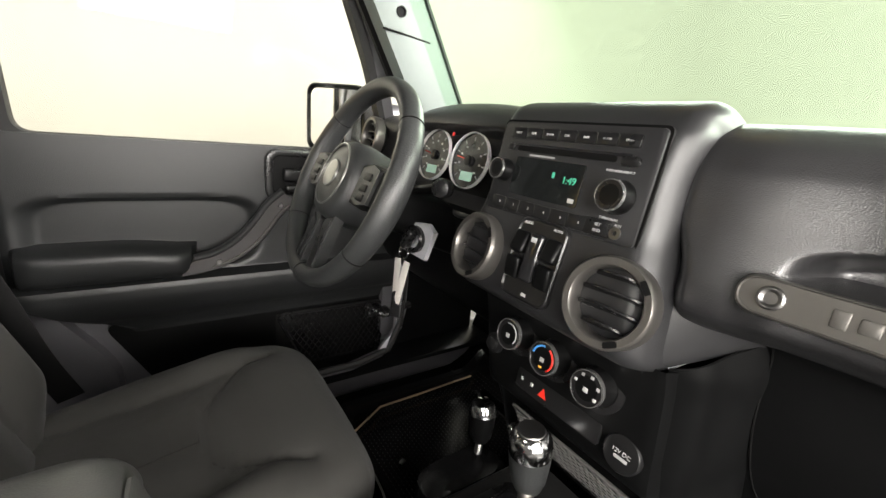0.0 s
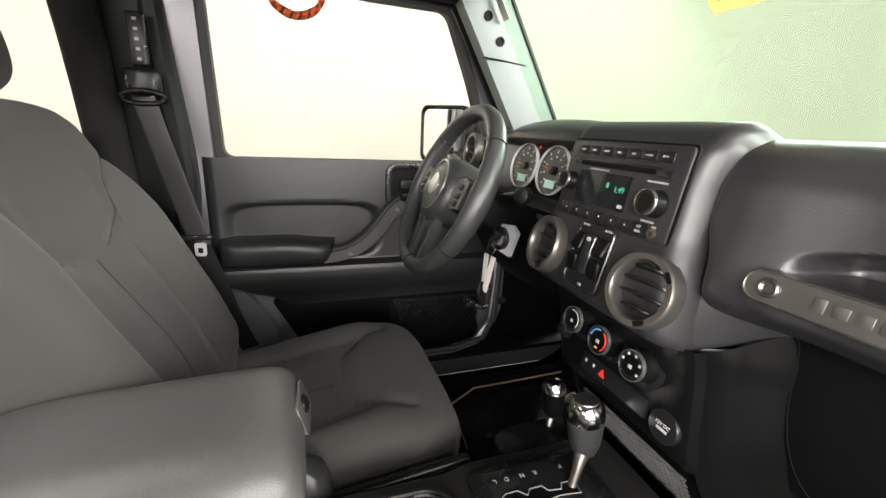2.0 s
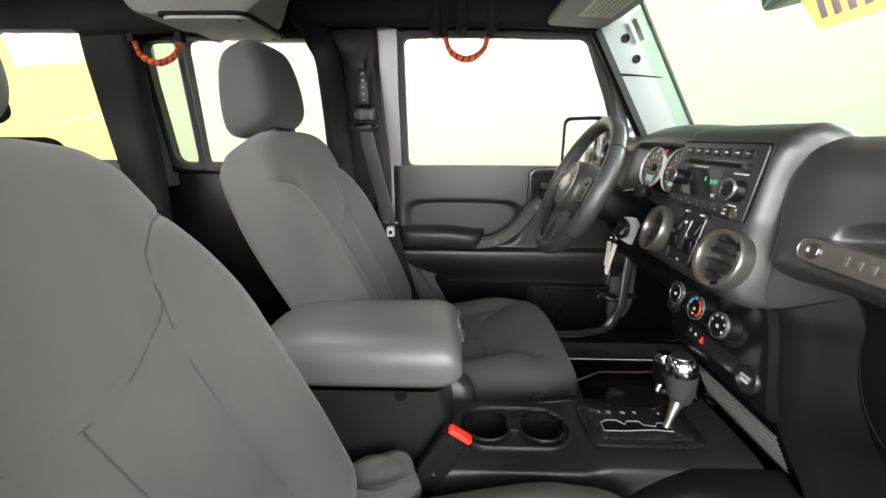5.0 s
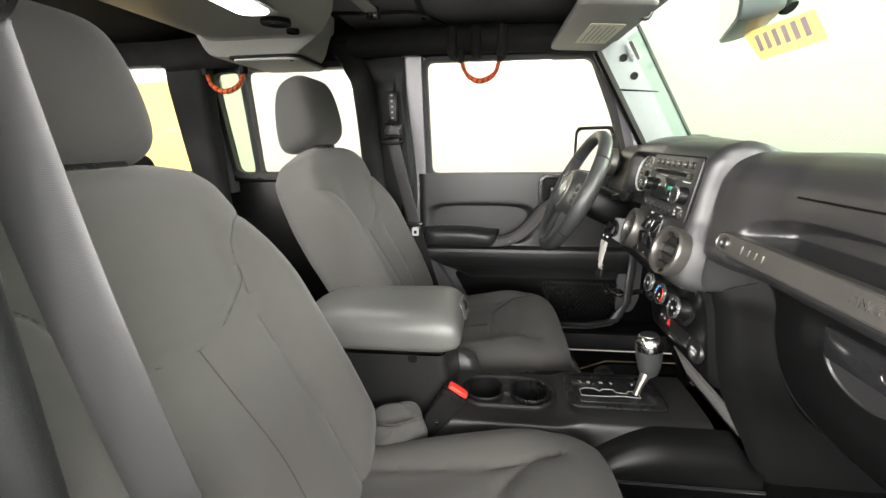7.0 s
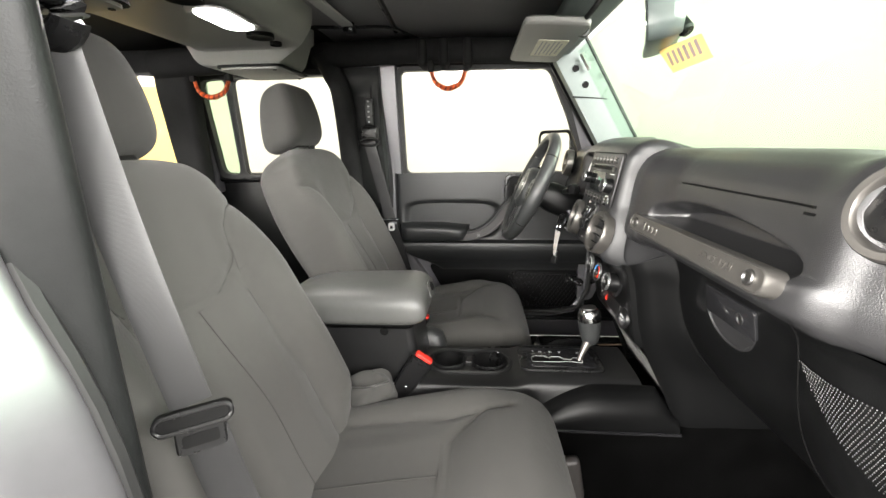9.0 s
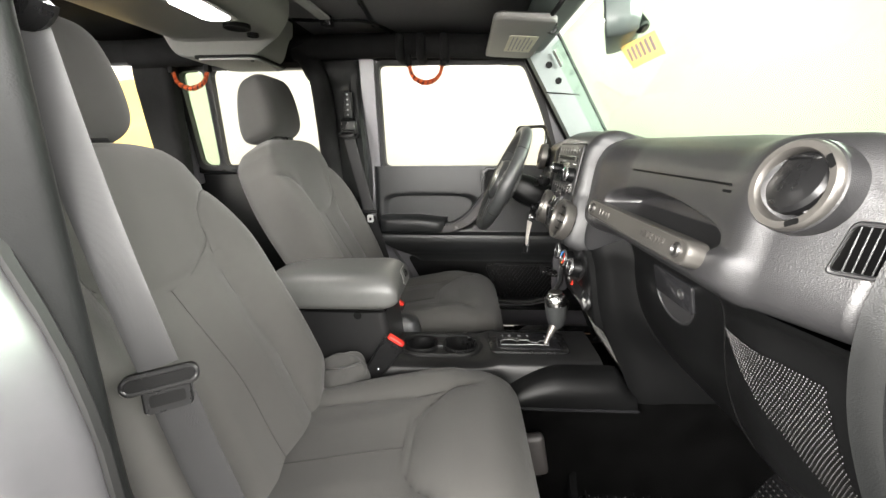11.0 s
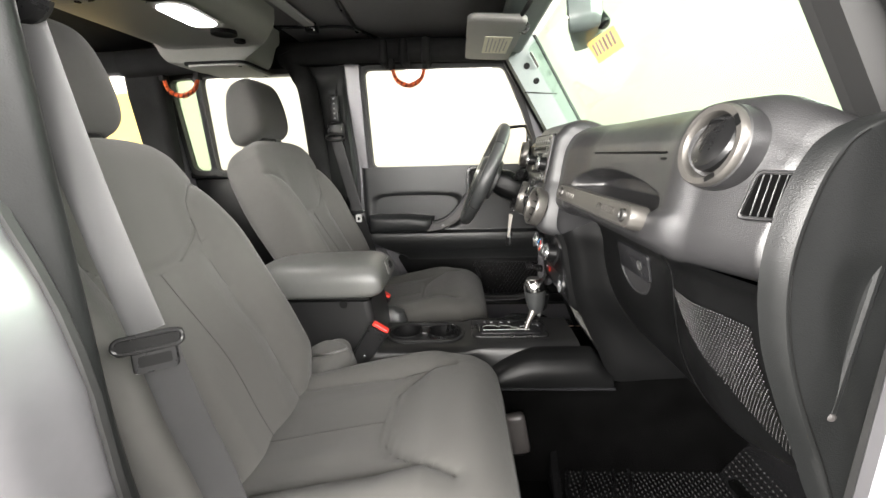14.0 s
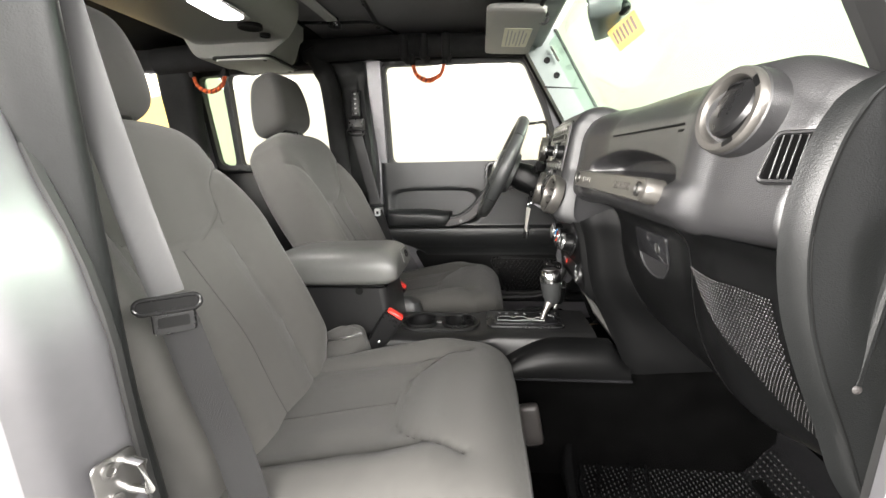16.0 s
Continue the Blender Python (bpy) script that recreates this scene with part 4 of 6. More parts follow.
for i, (x, z) in enumerate(((-0.046, 0.812), (0.021, 0.808), (0.091, 0.806))):
    m = on_climate(x, z)
    part("knob_well", ring_lathe([(0.034, 0), (0.034, 0.002), (0.026, 0.004), (0.026, 0)], m, 32), SMOOTH, dash)
    k = knob(m, 0.0235, 0.030, dash, name="climate_knob", label="black climate knob with a chrome edge and printed marks")
    top = m @ Matrix.Translation((0, 0, 0.0306))
    if i == 0:
        part("mark", tube([top @ Vector((0.016 * math.cos(a), 0.016 * math.sin(a), 0)) for a in np.linspace(-0.6, 1.9, 14)], 0.0009, 5), WHITE, k)
    if i == 1:
        part("cold_mark", tube([top @ Vector((0.017 * math.cos(a), 0.017 * math.sin(a), 0)) for a in np.linspace(1.6, 3.0, 10)], 0.0014, 5), BLUE, k, "blue arc")
        part("hot_mark", tube([top @ Vector((0.017 * math.cos(a), 0.017 * math.sin(a), 0)) for a in np.linspace(-0.9, 1.1, 12)], 0.0014, 5), RED, k, "red arc")
        part("lamp_mark", box((0, 0, 0), (0.005, 0.002, 0.0006), 0), glow("amber_print", (0.9, 0.4, 0.05), 0.4), k).matrix_basis = top @ pose(0, -0.012, 0)
    if i == 2:
        for a in (2.9, 2.1, 1.3, 0.4, -0.5):
            part("mark", box((0, 0, 0), (0.0045, 0.004, 0.0006), 0.0005), WHITE, k).matrix_basis = top @ pose(0.0165 * math.cos(a), 0.0165 * math.sin(a), 0)
    part("mark", box((0, 0, 0), (0.007, 0.006, 0.0006), 0.0008), WHITE, k).matrix_basis = top @ pose(0, -0.002, 0)
strip = part("switch_strip", prism(rrect(0.150, 0.030, 0.003, 3), 0.006, on_climate(0.025, 0.735), 0.0015), SMOOTH, dash, "black switch strip")
hz = on_climate(0.004, 0.736) @ Matrix.Translation((0, 0, 0.0064))
part("hazard_key", rings([[(-0.0075, -0.0065, z), (0.0075, -0.0065, z), (0, 0.0075, z)] for z in (0, 0.0008)], hz), RED, strip, "red hazard triangle")
for x in (-0.038, -0.018):
    part("switch_mark", box((0, 0, 0), (0.005, 0.006, 0.0006), 0.0008), WHITE, strip).matrix_basis = on_climate(x, 0.737) @ pose(0, 0, 0.0064)
ol = on_climate(0.133, 0.733)
outlet = part("power_outlet", lathe([(0.025, 0), (0.025, 0.006), (0.023, 0.009), (0.012, 0.0105), (0.002, 0.011)], ol, 32), SMOOTH, dash, "black capped power outlet")
text("12V DC", 0.0075, ol @ Matrix.Translation((0.001, 0.003, 0.0112)), WHITE, outlet)
part("print_bar", box((0, 0, 0), (0.018, 0.004, 0.0005), 0), WHITE, outlet).matrix_basis = ol @ pose(0.002, -0.004, 0.0112)
part("mirror_dial", lathe([(0.017, 0), (0.017, 0.006), (0.011, 0.008), (0.010, 0.014), (0.008, 0.015)], on_climate(-0.105, 0.765), 28), SMOOTH, dash, "small black mirror adjuster dial")

# side cheeks under the centre module, from the climate panel back to the glovebox
for c, s in ((0.018, 1), (0.018, -1)):
    def cheek(u, v, c=c, s=s):
        top, low = 0.872 + 0.060 * v, 0.486 + 0.05 * v
        z = top + (low - top) * u
        front = [(0.600, 0.872), (0.612, 0.84), (0.620, 0.80), (0.630, 0.74), (0.642, 0.69), (0.672, 0.63), (0.705, 0.56), (0.735, 0.486), (0.75, 0.44)]
        y0 = float(np.interp(z, [q[1] for q in front][::-1], [q[0] for q in front][::-1]))
        round_ = 1 - (1 - min(v / 0.35, 1)) ** 2
        return (c + s * (0.146 + 0.030 * round_ + 0.036 * smooth(0.2, 1, v) + 0.022 * (1 - smooth(0.50, 0.68, z))), y0 + 0.012 + (0.10 + 0.13 * (1 - smooth(0.55, 0.75, z))) * v ** 1.2, z)
    part("side_cheek", sheet(cheek, 40, 24, 0.003), HARD, dash, "black side panel of the centre stack")

# web between the module's foot, the cheek and the underside of the pad
def web(u, v):
    a = Vector((0.140 + 0.094 * u, 0.606 + 0.090 * u, 0.858 + 0.066 * u))
    b = Vector((0.140 + 0.094 * u, 0.622 + 0.022 * u, 0.965))
    q = a.lerp(b, v)
    q.y -= 0.010 * math.sin(math.pi * v) * (1 - u)
    return q


part("pad_web", sheet(web, 16, 12, 0.003), HOOD, dash, "black satin web under the pad")

# instrument cluster
LITRING = mat("pale_gauge_ring", (0.70, 0.70, 0.68), 0.45, metal=0.1, var=0.05)
cl = part("instrument_cluster", prism(rrect(0.34, 0.135, 0.05), 0.01, facing((-0.365, 0.735, 1.035), (0, -1, 0.25))), DARK, dash, "black instrument cluster with two white-ringed gauges")
for x in (-0.448, -0.320):
    m = facing((x, 0.698, 1.040), (0.05, -1, 0.22))
    gauge = part("gauge", lathe([(0.054, 0), (0.054, 0.002), (0.002, 0.002)], m, 40), GLOSS, cl, "round gauge with white numerals ring")
    part("gauge_ring", ring_lathe([(0.0560, 0), (0.0560, 0.008), (0.0550, 0.009), (0.0540, 0.004)], m, 48), LITRING, gauge, "thin pale gauge ring")
    for k in range(9):
        a = radians(225 - k * 33.75)
        part("tick", box((0, 0, 0), (0.0075, 0.0022, 0.0006), 0), WHITE, gauge).matrix_basis = m @ pose(0.043 * math.cos(a), 0.043 * math.sin(a), 0.0026, 0, 0, math.degrees(a))
        part("numeral_bar", box((0, 0, 0), (0.005, 0.004, 0.0006), 0), WHITE, gauge).matrix_basis = m @ pose(0.031 * math.cos(a), 0.031 * math.sin(a), 0.0026)
    part("needle", box((0, 0, 0), (0.034, 0.0022, 0.001), 0), RED, gauge).matrix_basis = m @ pose(-0.021, 0.004, 0.005, 0, 0, -8)
    part("needle_hub", lathe([(0.010, 0.003), (0.010, 0.008), (0.007, 0.009)], m, 20), SMOOTH, gauge)
    part("gauge_window", prism(rrect(0.036, 0.018, 0.002, 2), 0.0008, m @ Matrix.Translation((0, -0.031, 0.002))), glow("dim_gauge_window", (0.35, 0.55, 0.45), 0.12), gauge)
part("warning_lamp", lathe([(0.004, 0), (0.004, 0.002), (0.002, 0.002)], facing((-0.384, 0.698, 1.088), (0, -1, 0.2)), 12), glow("red_lamp", (0.6, 0.03, 0.03), 0.25), cl, "small red warning lamp")

# grab bar
HB = facing((0.410, 0.602, 0.981), (0, -1, 0.22))
out = [(x, y) for x, y in rrect(0.410, 0.035, 0.016, 6)]
bar = part("grab_bar", rings([[(x * s, y * s2, z) for x, y in out] for s, s2, z in ((1, 1, -0.016), (1.0, 1.0, 0.004), (0.993, 0.93, 0.009), (0.985, 0.86, 0.010), (0.98, 0.80, 0.0085))], HB), RING, dash, "satin grey passenger grab bar with two bolts")
for x in (-0.178, 0.176):
    part("bolt", lathe([(0.0100, 0.008), (0.0100, 0.011), (0.0085, 0.0122), (0.0075, 0.0122), (0.0050, 0.0102)], HB @ Matrix.Translation((x, 0, 0)), 24), STEEL, bar, "round bright bolt")
for k, w in enumerate((0.012, 0.014, 0.014, 0.014)):
    part("badge_shape", box((0, 0, 0), (w * 0.85, 0.014 if k == 0 else 0.011, 0.0016), 0.0007), RING, bar).matrix_basis = HB @ pose(-0.135 + k * 0.0165, 0, 0.0088)
text("SINCE 1941", 0.0155, HB @ Matrix.Translation((0.105, 0, 0.009)), RING, bar, depth=0.0008, label="raised lettering in the bar's grey")

# glovebox and lower dash
GLINE = spline([(0.655, 0.932), (0.683, 0.905), (0.694, 0.87), (0.702, 0.82), (0.718, 0.76), (0.748, 0.70), (0.79, 0.65), (0.86, 0.625)], 49)


def glove_roll(x):
    e = max(x - 0.62, 0)
    return -0.014 * smooth(0.50, 0.62, x) + 0.22 * e * smooth(0, 0.05, e)


def glove(u, v):
    x = 0.205 + 0.578 * u
    y, z = GLINE[round(v * 48)]
    out_end = smooth(0.56, 0.77, x)
    return (x, y + glove_roll(x), z + 0.018 * out_end * (0.93 - z) / 0.3)


part("lower_panel", sheet(glove, 40, 48), HARD, dash, "black lower dash with the glovebox door")


def on_glove(x, z):
    e = smooth(0.56, 0.77, x)
    h = (z - 0.018 * e * 0.93 / 0.3) / (1 - 0.018 * e / 0.3)
    zs = [q[1] for q in GLINE][::-1]
    ys = [q[0] for q in GLINE][::-1]
    y, slope = float(np.interp(h, zs, ys)), float(np.interp(h - 0.006, zs, ys) - np.interp(h + 0.006, zs, ys)) / 0.012
    return Vector((x, y + glove_roll(x), z)), Vector((0, -1, -slope)).normalized()


seam = [(0.225, 0.925), (0.225, 0.80), (0.245, 0.70), (0.30, 0.665)]
part("glovebox_seam", tube([on_glove(x, z)[0] + on_glove(x, z)[1] * 0.0005 for x, z in [tuple(q) for q in spline(seam, 30)]], 0.0012, 6), DARK, dash)
part("glovebox_seam", tube([on_glove(0.562, z)[0] + on_glove(0.562, z)[1] * 0.0005 for z in np.linspace(0.93, 0.66, 30)], 0.0012, 6), DARK, dash)
c, n = on_glove(0.405, 0.868)
gm = facing(c + n * 0.001, n)
latch = part("glovebox_latch", prism(rrect(0.135, 0.050, 0.006, 4), 0.005, gm, 0.002), GLOSS, dash, "gloss black glovebox latch with a lock")
part("latch_cup", rings([[(-0.004 + 0.066 * math.cos(a) * s, -0.020 - 0.046 * max(math.sin(a), 0) * s, z) for a in np.linspace(0, math.pi, 20)] for s, z in ((1.0, 0.0), (1.0, 0.003), (0.94, 0.0035), (0.90, 0.001))], gm), PAD, latch)
part("lock", lathe([(0.009, 0.005), (0.009, 0.0065), (0.006, 0.0065), (0.005, 0.0055)], gm @ Matrix.Translation((0.032, 0, 0)), 20), STEEL, latch)
# speaker grille: a leaf-shaped field of raised dashes
def grille_span(z):
    """Left and right end of the grille at a height."""
    v = min(max((0.868 - z) / 0.178, 0), 1)
    return 0.560 + 0.185 * v ** 0.95, 0.712 + 0.042 * v


def grille(u, v):
    z = 0.868 - 0.178 * v
    a, b = grille_span(z)
    p, n = on_glove(a + (b - a) * u, z)
    return p + n * 0.0015


part("speaker_grille", sheet(grille, 12, 30), DARK, dash, "black perforated speaker grille")
MESH = mat("grille_mesh", (0.019, 0.019, 0.0187), 0.45, var=0.15)
bm = bmesh.new()
for j in range(44):
    z = 0.866 - 0.0040 * j
    a, b = grille_span(z)
    for i in range(int((b - a) / 0.0040)):
        q, n = on_glove(a + 0.003 + 0.0040 * i + 0.0020 * (j % 2), z)
        mm = facing(q + n * 0.0017, n)
        vs = [bm.verts.new(mm @ Vector(c)) for c in ((0.0009, 0, 0), (0, 0.0013, 0), (-0.0009, 0, 0), (0, -0.0013, 0), (0, 0, 0.0009))]
        for k in range(4):
            bm.faces.new((vs[k], vs[(k + 1) % 4], vs[4]))
tagged(part("grille_mesh", bm, MESH, dash), kind="stuff")

# dash end cap with the side vent
LEAD = spline([(0.62, 0.800), (0.68, 0.752), (0.75, 0.721), (0.81, 0.694), (0.87, 0.672), (0.93, 0.660), (0.98, 0.660), (1.03, 0.670), (1.06, 0.682), (1.08, 0.697), (1.098, 0.735), (1.11, 0.82)], 160)


def end_cap(u, v):
    z = 0.62 + 0.49 * v
    lead = float(np.interp(z, [q[0] for q in LEAD], [q[1] for q in LEAD]))
    y = lead + (0.97 - lead) * u
    d = y - lead
    return (0.768 + 0.020 * smooth(0, 0.013, d) ** 0.7 + 0.012 * smooth(0.02, 0.2, d) - 0.007 * smooth(0.045, 0.085, d) * smooth(0.70, 0.80, z) * (1 - smooth(0.93, 0.985, z)), y, z)


part("end_cap", sheet(end_cap, 72, 64, 0.008), CAPV, dash, "black grained dash end panel")
part("end_rib", tube(spline([(0.785, 0.755, 0.985), (0.7845, 0.746, 0.894), (0.784, 0.737, 0.803)], 12), 0.0052, 10), CAPV, dash)
part("rib_foot", lathe([(0.0050, -0.004), (0.0050, 0.0015), (0.0035, 0.003), (0.001, 0.0035)], facing((0.7865, 0.737, 0.803), (1, 0, 0)), 14), ARMTRIM, dash)
edge = [(0.0, y + 0.016, z) for z, y in LEAD if 0.66 < z < 1.085]
part("end_seam", tube([(0.768 + 0.020 + 0.012 * smooth(0.02, 0.2, 0.016) + 0.0004, y, z) for x, y, z in edge], 0.0009, 5), DARK, dash)
m = facing((0.744, 0.675, 1.023), (0.66, -0.74, 0.12)) @ Matrix(((1, 0.24, 0, 0), (0, 1, 0, 0), (0, 0, 1, 0), (0, 0, 0, 1)))
sv = part("side_vent", rings([[(x * a, y * a, z) for x, y in rrect(0.034, 0.046, 0.005, 4)] for a, z in ((1.14, -0.02), (1.10, 0.0045), (1.04, 0.0065), (0.96, 0.0055), (0.93, 0.0015))], m), PAD, dash, "side window vent with black slats")
# flat black plate paints the vent's inner shade, no recess is cut
part("vent_shade_fill", prism(rrect(0.0312, 0.0425, 0.004, 4), 0.0006, m, 0, 0.0016), VOID, sv)
for k in range(4):
    part("slat", box((0, 0, 0), (0.0013, 0.041, 0.0035), 0.0005), LEATHER, sv).matrix_basis = m @ pose(-0.0095 + k * 0.0064, 0, 0.0040, 0, 12, 0)

# knee panel under the column
def knee(u, v):
    x = -0.76 + 0.60 * u
    y, z = spline([(0.665, 0.955), (0.672, 0.90), (0.70, 0.80), (0.76, 0.70), (0.86, 0.67)], 21)[round(v * 20)]
    return (x, y, z)


part("knee_panel", sheet(knee, 20, 20), HARD, dash, "black knee panel")


# ---- steering wheel and column ----
def steering():
    st = thing("steering_wheel", "black leather three-spoke steering wheel on its column", "steering wheel")
    tilt = 24
    M = facing((-0.352, 0.455, 0.995), (0, -math.cos(radians(tilt)), math.sin(radians(tilt))))
    R = 0.177
    rim = []
    for i in range(72):
        a = 2 * math.pi * i / 72
        side = abs(math.cos(a)) ** 6
        rr = 0.0168 + 0.003 * side
        rim.append([((R + rr * 0.95 * math.cos(t)) * math.cos(a), (R + rr * 0.95 * math.cos(t)) * math.sin(a), rr * 1.15 * math.sin(t)) for t in np.linspace(0, 2 * math.pi, 14, endpoint=False)])
    part("rim", rings(rim, M, cyclic=True), LEATHER, st, "black leather rim with stitched seams")
    for a in (38, 142, 215, 270, 325):
        t = radians(a)
        part("rim_seam", ring_lathe([(0.0180, -0.0006), (0.0180, 0.0006), (0.0165, 0.0006), (0.0165, -0.0006)], M @ Matrix.Rotation(t, 4, "Z") @ Matrix.Translation((R, 0, 0)) @ Matrix.Rotation(radians(90), 4, "X") @ Matrix.Diagonal((1, 1.14, 1, 1)), 24), DARK, st)
    for sgn in (-1, 1):
        for row in range(2):
            pts = []
            for k in range(46):
                a = radians(90 + sgn * (50 + k * 0.75))
                pts.append(M @ Vector(((R - 0.0165 + 0.003 * (k % 2)) * math.cos(a), (R - 0.0165 + 0.003 * (k % 2)) * math.sin(a), 0.008 - row * 0.003)))
            part("stitching", tube(pts, 0.0008, 4), VINYL, st)
    hub = [(0.062 * (abs(math.cos(t)) ** 0.85) * np.sign(math.cos(t)) * 1.16, 0.070 * (abs(math.sin(t)) ** 0.85) * np.sign(math.sin(t)) - 0.004) for t in np.linspace(0, 2 * math.pi, 40, endpoint=False)]
    h = part("hub", rings([[(x * s, y * s, z) for x, y in hub] for s, z in ((1.04, -0.045), (1.06, -0.01), (1.0, 0.012), (0.93, 0.021), (0.80, 0.026), (0.4, 0.029))], M), LEATHER, st, "black airbag cover")
    part("hub_ring", ring_lathe([(0.052, 0.0235), (0.052, 0.0285), (0.050, 0.029), (0.0495, 0.0235)], M @ Matrix.Diagonal((1, 1.08, 1, 1)), 48), SATIN, h, "thin silver ring")
    part("emblem", lathe([(0.024, 0.026), (0.024, 0.0315), (0.021, 0.0325), (0.004, 0.033)], M, 36), SATIN, h, "round silver emblem")
    for sgn in (-1, 1):
        sp = [(0.055 * sgn, 0.030), (0.100 * sgn, 0.040), (0.168 * sgn, 0.036), (0.170 * sgn, -0.022), (0.105 * sgn, -0.036), (0.055 * sgn, -0.034)]
        part("spoke", rings([[(x, y * s, z) for x, y in sp] for s, z in ((0.95, -0.012), (1, 0.0), (0.92, 0.010))], M), HARD, st)
        pad_ = [(0.083 * sgn, 0.026), (0.112 * sgn, 0.034), (0.140 * sgn, 0.028), (0.138 * sgn, -0.026), (0.108 * sgn, -0.032), (0.083 * sgn, -0.026)]
        b = part("button_pad", rings([[(x, y, z) for x, y in pad_] for z in (0.008, 0.016)], M), LEATHER, st, "dark grey spoke button pad")
        for dy in (0.014, -0.004, -0.019):
            part("button", prism(rrect(0.024, 0.012, 0.003, 3), 0.002, M @ Matrix.Translation((0.112 * sgn, dy, 0.016)), 0.0006), HARD, b)
    part("spoke", rings([[(x, y, z) for x, y in [(-0.045, -0.05), (-0.050, -0.168), (-0.016, -0.172), (-0.010, -0.08)]] for z in (-0.008, 0.010)], M), LEATHER, st, "dark grey lower spoke")
    part("spoke", rings([[(x, y, z) for x, y in [(0.010, -0.08), (0.016, -0.172), (0.050, -0.168), (0.045, -0.05)]] for z in (-0.008, 0.010)], M), LEATHER, st, "dark grey lower spoke")
    for sgn in (-1, 1):
        part("spoke_inlay", rings([[(x * sgn, y, z) for x, y in [(0.020, -0.088), (0.024, -0.158), (0.044, -0.155), (0.040, -0.075)]] for z in (0.009, 0.0125)], M), SMOOTH, st, "glossy black spoke inlay")
    part("column_shroud", rings([[(x * s, y * s, z) for x, y in rrect(0.088, 0.10, 0.035, 5)] for s, z in ((0.85, -0.05), (1.0, -0.08), (1.0, -0.18), (0.9, -0.30))], M), HARD, st, "black column shroud")
    # stalk
    a, b = Vector((-0.30, 0.56, 0.985)), Vector((-0.225, 0.572, 1.0))
    part("stalk", tube([a - Vector((0.06, -0.03, 0.01)), a, b], [0.007, 0.008, 0.010], 12), HARD, st, "black control stalk")
    part("stalk_tip", lathe([(0.012, -0.018), (0.0165, -0.012), (0.0175, 0.006), (0.014, 0.012), (0.004, 0.014)], facing(b, (0.6, -0.8, 0.1)), 24), SMOOTH, st, "round black stalk end")
    return st


steering()


def ignition():
    ig = thing("ignition_lock", "grey ignition lock plate with a key in it", "ignition lock")
    m = facing((-0.302, 0.574, 0.893), (0.25, -1, 0.12))
    plate = [(-0.036, 0.028), (0.026, 0.034), (0.044, 0.020), (0.030, -0.034), (-0.034, -0.026)]
    part("plate", prism(plate, 0.012, m, 0.002, -0.010), KEYPLATE, ig, "light grey plate")
    part("lock_ring", ring_lathe([(0.026, 0), (0.026, 0.010), (0.022, 0.013), (0.017, 0.010), (0.017, 0)], m, 32), SMOOTH, ig)
    part("key_head", box((0, 0, 0), (0.014, 0.040, 0.022), 0.006, 3), SMOOTH, ig, "black key head").matrix_basis = m @ pose(0, 0, 0.018, 0, 0, -30)
    part("key_fob", box((0, 0, 0), (0.024, 0.050, 0.012), 0.005, 3), SMOOTH, ig, "black key fob hanging under the tags").matrix_basis = m @ pose(-0.002, -0.128, 0.020, 0, 20, 4)
    part("key_ring", tube([m @ Vector((-0.004 + 0.012 * math.cos(a), -0.026 + 0.012 * math.sin(a), 0.022)) for a in np.linspace(0, 2 * math.pi, 24, endpoint=False)], 0.0011, 6, True), CHROME, ig, "steel key ring")
    for k, (dx, w, ang) in enumerate(((-0.012, 0.016, 6), (0.006, 0.014, -8))):
        part("paper_tag", box((0, 0, 0), (w, 0.085, 0.0012), 0.0004), TAG, ig, "pale paper key tag").matrix_basis = m @ pose(dx, -0.082, 0.022 + 0.003 * k, 0, 12 * k, ang)
    return ig


ignition()


# ---- seats ----
def line_dist(px, py, line):
    best = 9.0
    for (ax, ay), (bx, by) in zip(line[:-1], line[1:]):
        dx, dy = bx - ax, by - ay
        t = max(0, min(1, ((px - ax) * dx + (py - ay) * dy) / (dx * dx + dy * dy)))
        best = min(best, math.hypot(px - ax - t * dx, py - ay - t * dy))
    return best


def mirrored(lines):
    return lines + [[(-x, y) for x, y in l] for l in lines]


BACK_SEAMS = [[(0, 0.388), (0, 0.0)]] + mirrored([
    [(0, 0.388), (-0.05, 0.394), (-0.105, 0.418), (-0.140, 0.445), (-0.150, 0.48), (-0.162, 0.515), (-0.195, 0.545), (-0.235, 0.558), (-0.262, 0.560)],
    [(-0.149, 0.468), (-0.136, 0.40), (-0.126, 0.25), (-0.134, 0.0)],
])
CUSH_SEAMS = [[(0, -0.06), (0, 0.205)]] + mirrored([
    [(-0.165, -0.06), (-0.155, 0.15), (-0.150, 0.29)],
    [(0, 0.205), (-0.05, 0.212), (-0.10, 0.235), (-0.150, 0.29), (-0.175, 0.35)],
])


